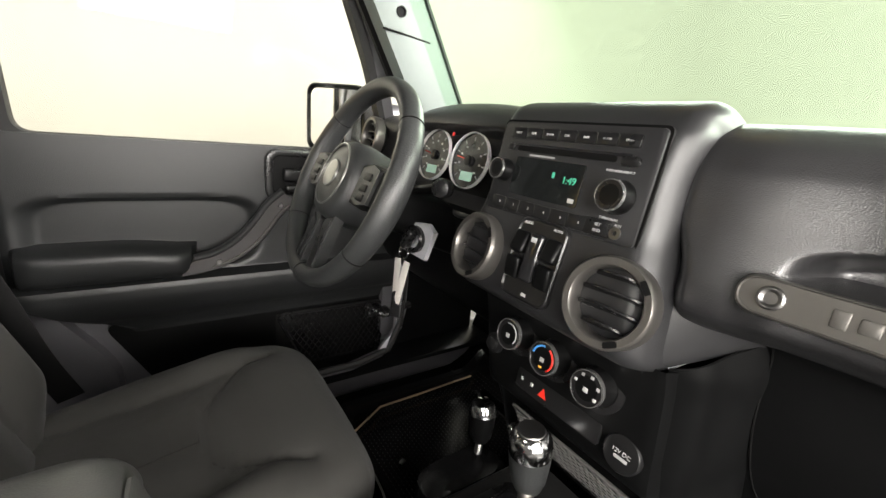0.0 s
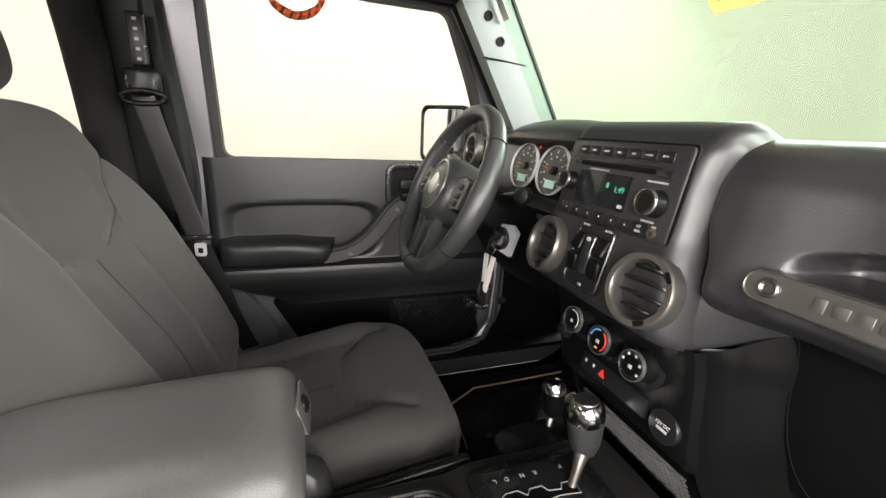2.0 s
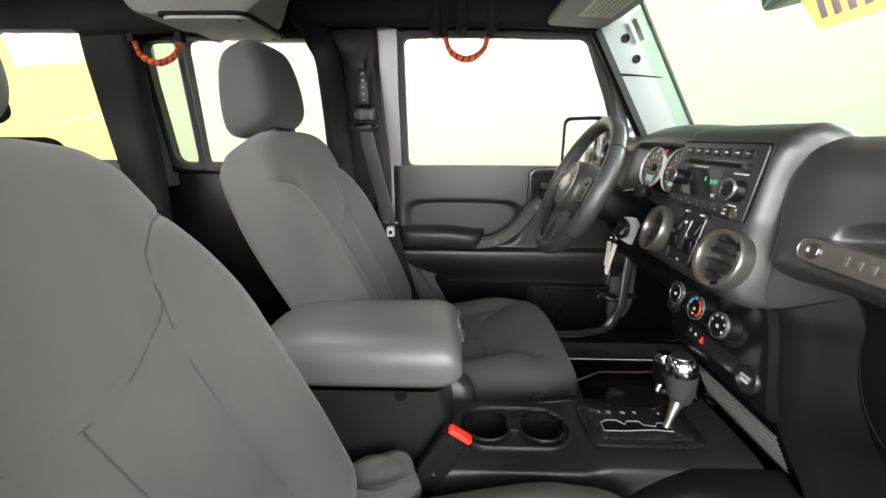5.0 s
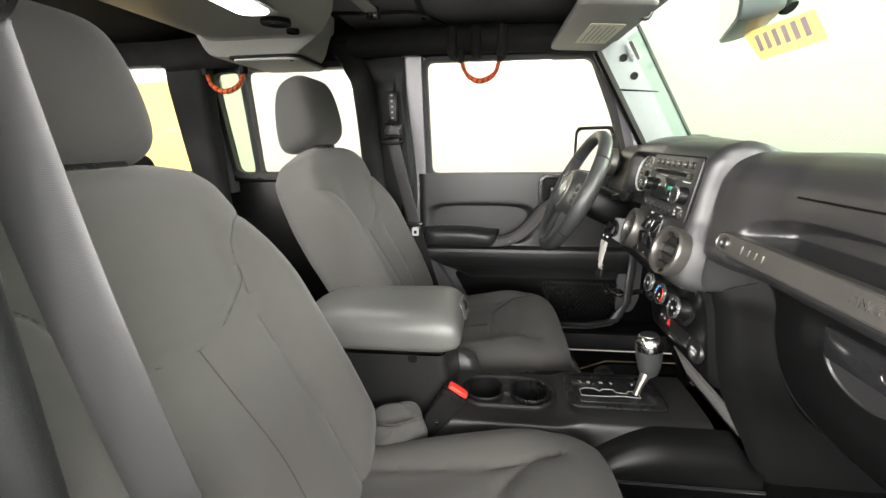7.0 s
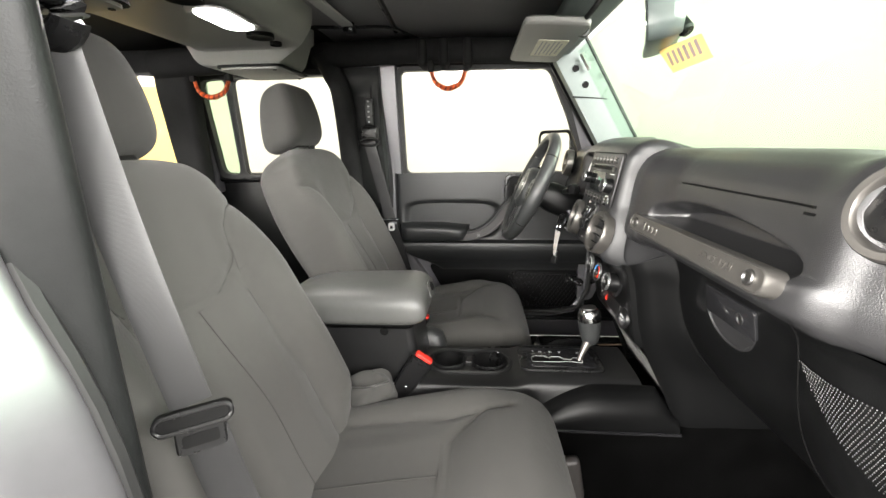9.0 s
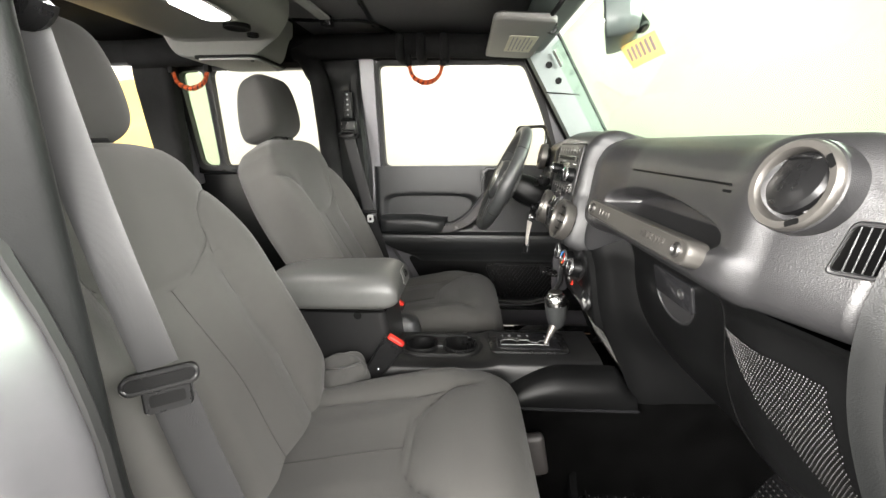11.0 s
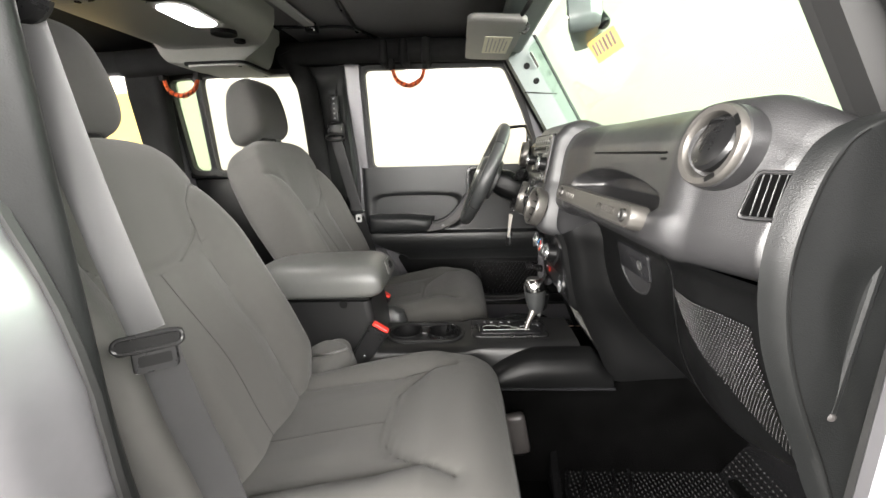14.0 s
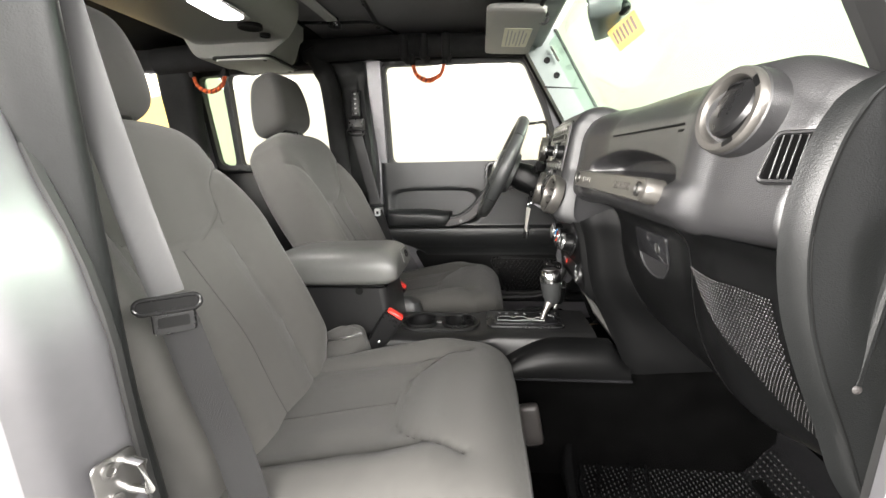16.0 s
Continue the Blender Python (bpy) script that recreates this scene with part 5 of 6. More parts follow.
def front_seat(cx, lean, cloth_label):
    """lean: degrees by which the backrest is reclined."""
    st = thing("front_seat", cloth_label, "car seat", "front seats", (cx, 0, 0))
    tilt = radians(lean)
    up, nrm = Vector((0, -math.sin(tilt), math.cos(tilt))), Vector((0, math.cos(tilt), math.sin(tilt)))
    base = Vector((0, -0.065, 0.50))
    H = 0.678

    def back_front(x, h, half):
        """Height of the front face over the seat back's middle plane."""
        a = abs(x) / half
        f = 0.052
        f += 0.050 * smooth(0.42, 0.84, a) * (1 - smooth(0.40, 0.62, h)) * smooth(-0.02, 0.1, h)
        f += 0.012 * math.exp(-((h - 0.18) / 0.1) ** 2) * (1 - a * a)
        f -= 0.014 * math.exp(-((h - 0.45) / 0.12) ** 2) * (1 - a * a)
        g = min(line_dist(x, h, l) for l in BACK_SEAMS)
        f += 0.013 * (1 - math.exp(-g / 0.030)) - 0.008 - 0.0045 * math.exp(-(g / 0.006) ** 2)
        return f

    loops = []
    nh, nt = 132, 160
    for i in range(nh + 1):
        h = H * i / nh
        half = float(np.interp(h, [0, 0.06, 0.2, 0.38, 0.50, 0.57, 0.62, 0.655, H], [0.235, 0.252, 0.262, 0.262, 0.253, 0.242, 0.225, 0.195, 0.13]))
        cap = math.sqrt(max(1 - max((h - 0.60) / (H - 0.60 + 0.004), 0) ** 2, 0.02))
        loop = []
        for j in range(nt):
            t = 2 * math.pi * j / nt
            c, s = math.cos(t), math.sin(t)
            x = half * np.sign(c) * abs(c) ** 0.42
            if s >= 0:
                d = back_front(x, h, half) * abs(s) ** 0.45 * cap
            else:
                d = -(0.085 + 0.03 * smooth(0.2, 0.5, h)) * abs(s) ** 0.5 * cap
            loop.append(base + up * h + Vector((x, 0, 0)) + nrm * d)
        loops.append(loop)
    back = part("backrest", rings(loops), CLOTH, st, "grey cloth backrest with dark stitched seams", 60)

    def half_at(h):
        return float(np.interp(h, [0, 0.06, 0.2, 0.38, 0.50, 0.57, 0.62, 0.655, H], [0.235, 0.252, 0.262, 0.262, 0.253, 0.242, 0.225, 0.195, 0.13]))
    for l in BACK_SEAMS:
        pts = []
        for x, h in spline(l, 40):
            hw = half_at(h)
            c = min(abs(x) / hw, 0.999) ** (1 / 0.42)
            s_ = math.sqrt(1 - c * c)
            cap = math.sqrt(max(1 - max((h - 0.60) / (H - 0.60 + 0.004), 0) ** 2, 0.02))
            if abs(x) < hw * 0.97:
                pts.append(base + up * h + Vector((x, 0, 0)) + nrm * (back_front(x, h, hw) * s_ ** 0.45 * cap + 0.0012))
        part("seam", tube(pts, 0.0011, 6), CLOTH3, back)

    # cushion
    y0, y1 = -0.15, 0.455
    inner = 1.0 if cx > 0 else 0.89  # room for the brake lever

    def sink(y):
        """The cushion falls towards the backrest."""
        return -0.055 * min(max((0.30 - y) / 0.36, 0), 1.1)

    def cush_half(y):
        return float(np.interp(y, [-0.13, 0, 0.2, 0.36, 0.43, 0.455], [0.235, 0.250, 0.262, 0.262, 0.245, 0.215] if cx > 0 else [0.235, 0.250, 0.260, 0.256, 0.228, 0.190]))

    def cush_top(x, y, half):
        a = abs(x) / half
        top = 0.072 + 0.030 * smooth(0.45, 0.82, a) * (1 - smooth(0.22, 0.36, y)) + 0.020 * smooth(0.20, 0.33, y) * (1 - 0.5 * smooth(0.36, 0.45, y)) + 0.006 * (1 - a * a)
        top -= 0.010 * math.exp(-(y + 0.05) ** 2 / 0.02)
        g = min(line_dist(x, y, l) for l in CUSH_SEAMS)
        return top + 0.012 * (1 - math.exp(-g / 0.030)) - 0.007 - 0.0045 * math.exp(-(g / 0.006) ** 2)
    loops = []
    ny = 150
    for i in range(ny + 1):
        v = i / ny
        y = y0 + (y1 - y0) * v
        fr = max((v - 0.86) / 0.14, 0)
        cap = math.sqrt(max(1 - fr ** 2.2, 0.0))
        half = cush_half(y)
        loop = []
        for j in range(nt):
            t = 2 * math.pi * j / nt
            c, s = math.cos(t), math.sin(t)
            x = half * np.sign(c) * abs(c) ** 0.38
            a = abs(x) / half
            if s >= 0:
                top = cush_top(x, y, half)
                z = 0.495 + top * abs(s) ** 0.40 * (0.25 + 0.75 * cap)
            else:
                z = 0.495 - 0.10 * abs(s) ** 0.4 * (0.55 + 0.45 * cap)
            loop.append((x * inner if x > 0 else x, y, z + sink(y)))
        loops.append(loop)
    cush = part("cushion", rings(loops), CLOTH, st, "grey cloth seat cushion with dark stitched seams", 60)
    for l in CUSH_SEAMS:
        pts = []
        for x, y in spline(l, 40):
            hw = cush_half(y)
            c = min(abs(x) / hw, 0.999) ** (1 / 0.38)
            cap = math.sqrt(max(1 - max(((y - y0) / (y1 - y0) - 0.86) / 0.14, 0) ** 2.2, 0))
            pts.append((x * inner if x > 0 else x, y, 0.495 + cush_top(x, y, hw) * math.sqrt(1 - c * c) ** 0.40 * (0.25 + 0.75 * cap) + 0.0012 + sink(y)))
        part("seam", tube(pts, 0.0011, 6), CLOTH3, cush)
    part("front_stitch", tube([(x, 0.4585 - 0.35 * abs(x / 0.26) ** 8 * 0.08, 0.50) for x in np.linspace(-0.215, 0.215, 30)], 0.0018, 5), CLOTH2, st)

    # double stitched hem along the cushion's front and side
    for dz in (0.0, 0.011):
        hem = [(cush_half(y) * inner + 0.0005, y, 0.512 - dz + sink(y)) for y in np.linspace(-0.05, 0.40, 12)]
        part("hem_stitch", tube(spline(hem, 40), 0.0013, 5), CLOTH3, st)
        if cx < 0:
            continue
        side = [base + up * h + Vector((half_at(h) * 0.995 + 0.0015, 0, 0)) + nrm * (-0.01 - 1.2 * dz) for h in np.linspace(0.02, 0.56, 30)]
        part("side_stitch", tube(side, 0.0013, 5), CLOTH3, st)

    # headrest: a wedge, deep at its foot, with a near upright front
    hb = base + up * (H + (0.004 if cx > 0 else 0.010)) + nrm * (0.003 if cx > 0 else -0.004) + Vector((-0.008 if cx > 0 else 0.0, 0, 0))
    tall = 0.200 if cx > 0 else 0.196
    loops = []
    for i in range(41):
        v = 0.5 - 0.5 * math.cos(math.pi * i / 40)
        cap = max(1 - abs(2 * v - 1) ** 6.5, 0.0) ** 0.5
        half = ((0.128 if cx > 0 else 0.127) + 0.006 * math.sin(math.pi * v) - 0.016 * v ** 2) * (0.66 + 0.34 * cap)
        front = 0.056 + 0.034 * v + 0.010 * math.sin(math.pi * v)
        rear = (-0.066 if cx > 0 else -0.084) + 0.078 * v ** 1.5
        mid, depth = (front + rear) / 2, (front - rear) / 2 * (0.30 + 0.70 * cap)
        loops.append([hb + up * (tall * v) + Vector((half * np.sign(math.cos(t)) * abs(math.cos(t)) ** 0.44, 0, 0)) + nrm * (depth * np.sign(math.sin(t)) * abs(math.sin(t)) ** 0.52 + mid) for t in np.linspace(0, 2 * math.pi, 72, endpoint=False)])
    hr = part("headrest", rings(loops), CLOTH2, st, "dark grey cloth headrest", 60)
    part("head_seam", tube([hb + up * (tall * v) + nrm * (0.012 + 0.05 * v) + Vector((e * (0.125 if cx > 0 else 0.124) * (0.985 - 0.10 * v ** 3), 0, 0)) for e in (1,) for v in np.linspace(0.12, 0.86, 14)], 0.0009, 5), CLOTH3, hr)
    for x in (-0.055, 0.055):
        part("post", tube([hb + Vector((x, 0, 0)) - up * 0.03, hb + Vector((x, 0, 0)) + up * 0.03], 0.006, 10), CHROME, hr)
    part("post_guide", box((0, 0, 0), (0.15, 0.045, 0.02), 0.008, 3), SMOOTH, hr).matrix_basis = Matrix.Translation(hb - up * 0.004) @ Matrix.Rotation(tilt, 4, "X")
    # base frame, rail
    part("seat_base", box((0, 0.13, 0.36), (0.40, 0.46, 0.11), 0.02, 2), DARK, st, "black seat base")
    if cx > 0:
        part("leg_bracket", box((-0.215, 0.505, 0.360), (0.03, 0.050, 0.115), 0.012, 3, (10, 0, 0)), ARMTRIM, st, "grey plastic leg cover")
        part("leg_post", box((-0.217, 0.500, 0.32), (0.02, 0.05, 0.09), 0.006), DARK, st)
        part("leg_bracket", box((-0.215, 0.525, 0.268), (0.034, 0.055, 0.034), 0.008, 3), ARMTRIM, st, "grey plastic foot cover")
    for x in (-0.19, 0.19):
        part("seat_rail", box((x, 0.14, 0.28), (0.035, 0.52, 0.05), 0.006), HARD, st, "black seat rail")
    return st


front_seat(-0.35, 22.5, "grey cloth driver seat with dark stitched seams and headrest")
front_seat(0.445, 25.0, "grey cloth passenger seat with dark stitched seams and headrest")


def rear_bench():
    b = thing("rear_bench", "black rear bench seat with headrests", "bench")
    part("cushion", box((0, -0.78, 0.50), (1.20, 0.46, 0.16), 0.05, 4), COVER, b)
    part("backrest", box((0, -1.12, 0.82), (1.20, 0.14, 0.60), 0.05, 4, (14, 0, 0)), COVER, b)
    for x in (-0.37, 0.37):
        part("headrest", box((x, -1.22, 1.25), (0.26, 0.09, 0.20), 0.045, 4, (14, 0, 0)), COVER, b, "black headrest")
    part("side_bar", tube(spline([(-0.675, -0.90, 0.745), (-0.64, -0.80, 0.69), (-0.60, -0.68, 0.615)], 10), 0.014, 10), STEEL, b, "dull steel side bar")
    part("latch", box((-0.725, -0.945, 0.815), (0.02, 0.035, 0.075), 0.008, 3), STEEL, b, "steel belt latch")
    part("belt_strap", tube([(-0.715, -0.93, 1.02), (-0.722, -0.942, 0.84)], 0.01, 12, flat=(0.022, 0.0015), up=(1, 0, 0)), BELT2, b, "black rear belt webbing")
    return b


rear_bench()


# ---- seat belts ----
def strap(path, w, material, parent, name="webbing", up=(1, 0, 0), label=""):
    return part(name, tube(path, 0.01, 12, flat=(w / 2, 0.0012), up=up), material, parent, label)


def driver_belt():
    b = thing("seat_belt", "grey driver seat belt hanging on the black door pillar", "seat belt", "seat belts")
    part("height_slide", box((-0.662, -0.165, 1.275), (0.016, 0.035, 0.11), 0.006, 3), SMOOTH, b, "black height adjuster slot")
    for z in (1.315, 1.295, 1.275, 1.255, 1.235):
        part("slide_mark", box((-0.6535, -0.165, z), (0.001, 0.008, 0.006), 0), WHITE, b)
    part("guide", box((-0.650, -0.163, 1.188), (0.034, 0.070, 0.058), 0.012, 3), SMOOTH, b, "black belt guide")
    part("guide_ring", tube([(-0.635, -0.163 + 0.042 * math.cos(a), 1.155 + 0.014 * math.sin(a)) for a in np.linspace(0, 2 * math.pi, 24, endpoint=False)], 0.006, 8, True), HARD, b)
    strap(spline([(-0.634, -0.163, 1.155), (-0.632, -0.14, 1.05), (-0.63, -0.105, 0.90), (-0.628, -0.088, 0.83)], 14), 0.046, BELT, b, label="grey belt webbing")
    # lower run uses the darkened webbing, its shade is in the colour
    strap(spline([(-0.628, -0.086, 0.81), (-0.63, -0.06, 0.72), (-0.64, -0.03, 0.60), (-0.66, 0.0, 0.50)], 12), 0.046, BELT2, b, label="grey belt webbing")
    part("tongue_bar", box((-0.624, -0.088, 0.835), (0.014, 0.066, 0.014), 0.005, 3), GLOSS, b, "black belt tongue")
    t = part("tongue_plate", rings([[(-0.622 + e, -0.085 + y, 0.805 + z) for y, z in rrect(0.026, 0.034, 0.006, 3)] for e in (0, 0.003)]), BRIGHT, b, "bright steel tongue plate")
    part("anchor_plate", box((-0.650, -0.075, 0.530), (0.012, 0.050, 0.040), 0.005, 3, (30, 20, 15)), BRIGHT, b, "bright steel lower anchor")
    part("anchor_bolt", lathe([(0.011, 0), (0.011, 0.006), (0.007, 0.008), (0.006, 0.006)], facing((-0.643, -0.085, 0.520), (1, 0.25, 0.3)), 18), STEEL, b, "steel anchor bolt")
    part("tongue_slot", rings([[(-0.6188 + e, -0.085 + y, 0.803 + z) for y, z in rrect(0.011, 0.013, 0.002, 3)] for e in (0, 0.0006)]), DARK, t)
    return b


driver_belt()


def passenger_belt():
    b = thing("seat_belt", "grey passenger seat belt over the seat side with its black tongue", "seat belt", "seat belts")
    part("guide", tube([(0.675, -0.128 + 0.026 * math.cos(a), 1.262 + 0.020 * math.sin(a)) for a in np.linspace(0, 2 * math.pi, 24, endpoint=False)], 0.015, 10, True), SMOOTH, b, "black belt guide loop")
    part("guide_cover", box((0.692, -0.125, 1.295), (0.022, 0.07, 0.06), 0.01, 3), SMOOTH, b)
    top = Vector((0.676, -0.128, 1.255))
    end = Vector((0.690, -0.042, 0.86))
    strap([top.lerp(end, k / 14) + Vector((0.006 * math.sin(k / 14 * 3.14), 0, 0)) for k in range(15)], 0.042, BELT, b, up=(0.8, 0.6, 0.1), label="grey belt webbing")
    # shade on the lower run comes from the darker webbing colour
    strap(spline([(0.690, -0.034, 0.835), (0.692, -0.01, 0.74), (0.70, 0.03, 0.62), (0.715, 0.06, 0.50), (0.72, 0.07, 0.40)], 14), 0.047, BELT2, b, up=(0.8, 0.6, 0.1), label="lower belt webbing darkened for shade")
    m = facing((0.697, -0.036, 0.850), (0.8, 0.55, 0.15))
    part("tongue_bar", rings([[(x, y, z) for x, y in rrect(0.078, 0.022, 0.010, 5)] for z in (-0.004, 0.008)], m), DARK, b, "black moulded belt tongue")
    part("tongue_lip", tube([m @ Vector((x, y, 0.008)) for x, y in rrect(0.074, 0.019, 0.009, 5)], 0.0030, 8, True), SMOOTH, b, "raised rim")
    t = part("tongue_body", rings([[(x, y, z) for x, y in rrect(w, 0.030, 0.005, 4)] for w, z in ((0.05, -0.003), (0.05, 0.004), (0.046, 0.006))], m @ Matrix.Translation((0.004, -0.024, 0))), SMOOTH, b, "dark grey tongue body")
    part("tongue_slot", prism(rrect(0.036, 0.014, 0.003, 3), 0.001, m @ Matrix.Translation((0.004, -0.024, 0.0061))), DARK, t)
    return b


passenger_belt()


def buckle(x, y, z, name_label):
    b = thing("belt_buckle", name_label, "belt buckle", "belt buckles")
    d = Vector((0.0, 0.55, 0.83)).normalized()
    m = facing((x, y, z), d, (1, 0, 0))
    part("stem", rings([[(px * s, py * s, h) for px, py in rrect(0.058, 0.026, 0.008, 4)] for s, h in ((0.8, -0.14), (0.95, -0.05), (1, -0.002))], m), SMOOTH, b, "black buckle sleeve")
    part("release_button", prism(rrect(0.046, 0.020, 0.005, 4), 0.008, m, 0.002), RED, b, "red release button")
    part("rivet", lathe([(0.004, 0), (0.004, 0.002), (0.002, 0.003)], facing((x + 0.0135, y - 0.045, z - 0.075), (1, 0, 0)), 12), CHROME, b)
    return b


buckle(0.150, 0.145, 0.622, "black seat belt buckle with a red release button")
buckle(-0.108, 0.108, 0.628, "black seat belt buckle with a red release button")


# ---- centre console ----
def console():
    c = thing("centre_console", "black centre console with cup holders and gear selector", "console")
    X = 0.035

    def deck(u, v):
        y = 0.10 + 0.58 * v
        prof = [(-0.125, 0.455), (-0.112, 0.485), (-0.092, 0.530), (-0.076, 0.552), (-0.058, 0.558), (0.06, 0.558), (0.105, 0.553), (0.122, 0.535), (0.135, 0.46)]
        x, z = spline(prof, 57)[round(u * 56)]
        raise_ = 0.012 * smooth(0.36, 0.42, y) * (1 if z > 0.55 else smooth(0.46, 0.55, z))
        return (X + x, y, z + raise_)
    bm = sheet(deck, 56, 116)
    wells = ((0.048, 0.203), (0.048, 0.310))
    gone = [f for f in bm.faces if f.calc_center_median().z > 0.55 and min(math.hypot(f.calc_center_median().x - a, f.calc_center_median().y - b) for a, b in wells) < 0.0435]
    bmesh.ops.delete(bm, geom=gone, context="FACES")
    part("deck", bm, DECKP, c, "black console deck")
    # cup holders: raised figure-of-eight rim round two dark wells
    for y in (0.203, 0.310):
        m = Matrix.Translation((0.048, y, 0.559))
        part("cup_well", lathe([(0.0435, 0.008), (0.0425, 0.0), (0.040, -0.030), (0.037, -0.066), (0.003, -0.068)], m, 40, cap=False), SMOOTH, c, "black round cup well")
        part("cup_wall", ring_lathe([(0.0495, -0.002), (0.0485, 0.008), (0.0460, 0.0105), (0.0435, 0.008), (0.0420, -0.004)], m, 40), SMOOTH, c, "black cup holder rim")
    part("cup_bridge", box((0.048, 0.2565, 0.562), (0.034, 0.03, 0.012), 0.003), SMOOTH, c)
    part("cup_surround", tube([(0.048 + x, 0.2565 + y, 0.560) for x, y in rrect(0.118, 0.225, 0.058, 8)], 0.006, 8, True), DECKP, c)
    # gear selector
    gm = Matrix.Translation((0.048, 0.50, 0.571))
    part("selector_surround", prism(rrect(0.125, 0.215, 0.02), 0.006, gm, 0.003), SMOOTH, c, "black selector surround")
    plate = part("selector_plate", prism(rrect(0.098, 0.175, 0.012), 0.003, gm @ Matrix.Translation((0, 0, 0.006)), 0.001), GLOSS, c, "gloss black gear plate")
    gate = [(0.012, -0.075), (0.034, -0.075), (0.034, -0.030), (0.030, 0.02), (0.034, 0.055), (0.010, 0.055), (0.010, 0.034), (0.020, 0.028), (0.017, 0.006), (0.006, 0.0), (0.006, -0.022), (0.016, -0.03), (0.004, -0.042), (0.004, -0.062)]
    part("gate_slot", prism(gate, 0.0006, gm @ Matrix.Translation((-0.004, 0, 0.0092))), DARK, plate)
    part("gate_rim", tube([gm @ Vector((x - 0.004, y, 0.0104)) for x, y in gate], 0.0008, 6, True), BRIGHT, plate, "bright gate outline")
    for w, y in (("P", 0.052), ("R", 0.004), ("N", -0.02), ("D", -0.048), ("L", -0.068)):
        text(w, 0.011, gm @ pose(-0.026, y, 0.0096, 0, 0, -90), WHITE, plate)
    foot = Vector((0.062, 0.548, 0.575))
    head = Vector((0.040, 0.580, 0.640))
    part("lever_rod", tube(spline([foot, (0.055, 0.560, 0.605), head], 8), [0.0075, 0.007, 0.007, 0.0075, 0.009, 0.011, 0.014, 0.016], 14), RING, c, "tapered satin lever rod")
    km = facing(head - Vector((0, 0, 0.012)), (-0.02, -0.10, 1), (0, 1, 0))
    k = part("gear_knob", lathe([(0.010, -0.012), (0.019, -0.004), (0.0245, 0.012), (0.0275, 0.034), (0.0295, 0.058)], km, 28), LEATHER, c, "leather gear knob with a chrome cap")
    part("knob_cap", lathe([(0.0297, 0.058), (0.030, 0.068), (0.028, 0.082), (0.021, 0.090), (0.019, 0.0915), (0.004, 0.0925)], km, 28), CHROME, k, "chrome knob cap")
    part("knob_face", lathe([(0.019, 0.0918), (0.018, 0.0935), (0.003, 0.094)], km, 24), STEEL, k)
    part("knob_button", lathe([(0.006, 0), (0.006, 0.012), (0.004, 0.014)], facing(km @ Vector((-0.026, 0, 0.070)), (-1, 0, 0.1)), 14), CHROME, k)
    # transfer case lever
    f2, h2 = Vector((-0.090, 0.60, 0.50)), Vector((-0.112, 0.625, 0.575))
    part("transfer_rod", tube([f2, h2], 0.007, 10), STEEL, c)
    km = facing(h2, (-0.12, 0.05, 1), (0, 1, 0))
    k = part("transfer_knob", lathe([(0.012, -0.01), (0.019, 0.0), (0.022, 0.02), (0.024, 0.044)], km, 24), HARD, c, "black transfer lever knob with a chrome cap")
    part("knob_cap", lathe([(0.0242, 0.044), (0.024, 0.054), (0.019, 0.064), (0.004, 0.068)], km, 24), CHROME, k)
    part("transfer_boot", rings([[(-0.09 + x * s, 0.575 + y * s, z) for x, y in rrect(0.09, 0.17, 0.04, 6)] for s, z in ((1, 0.50), (0.95, 0.535), (0.75, 0.548), (0.4, 0.55))]), RUBBER, c, "black rubber boot")
    # side pod on the passenger flank
    def pod(u, v):
        y = 0.405 + 0.345 * v
        arc = math.sin(min(v * 2.0, 1) * math.pi / 2) ** 0.8 * (1 - 0.55 * smooth(0.86, 1.0, v))
        a = u * math.pi / 2
        return (0.148 + 0.062 * math.sin(a) ** 0.9, y, 0.478 + 0.086 * arc * math.cos(a) ** 0.75)
    part("side_pod", sheet(pod, 16, 32), HARD, c, "black rounded side trim")
    part("side_pod_edge", tube(spline([(0.212, 0.40, 0.476), (0.214, 0.55, 0.477), (0.214, 0.752, 0.477)], 10), 0.004, 6), GLOSS, c)
    # net pocket under the centre stack
    part("pocket_back", box((0.015, 0.765, 0.58), (0.26, 0.012, 0.13), 0.003), DARK, c)
    for k in range(11):
        for sgn in (-1, 1):
            pts = [(-0.102 + k * 0.0225 + sgn * 0.0108 * (1 if j % 2 else -1) * (1 if 0 < j < 8 else 0.2), 0.699 + 0.00525 * j, 0.614 - 0.01005 * j) for j in range(9)]
            part("net_cord", tube(pts, 0.0013, 4), NET, c)
    part("net_edge", tube([(-0.112, 0.698, 0.616), (0.132, 0.698, 0.616)], 0.0035, 6), NET, c)
    part("net_edge", tube([(-0.112, 0.740, 0.534), (0.132, 0.740, 0.534)], 0.003, 6), HARD, c)
    # parking brake
    part("brake_lever", tube(spline([(-0.079, 0.10, 0.500), (-0.079, 0.20, 0.510), (-0.079, 0.34, 0.526), (-0.079, 0.43, 0.536)], 16), [0.012] * 5 + [0.013] * 10 + [0.010], 14), SMOOTH, c, "black parking brake lever")
    part("brake_trim", tube([(-0.0675, 0.19, 0.511), (-0.0675, 0.415, 0.537)], 0.0014, 6), SATIN, c)
    part("brake_boot", rings([[(-0.09 + x * s, 0.115 + y * s, z) for x, y in rrect(0.07, 0.14, 0.03, 5)] for s, z in ((1.05, 0.50), (1, 0.545), (0.86, 0.575), (0.5, 0.590))]), LEATHER, c, "black leather brake boot")
    return c


console()


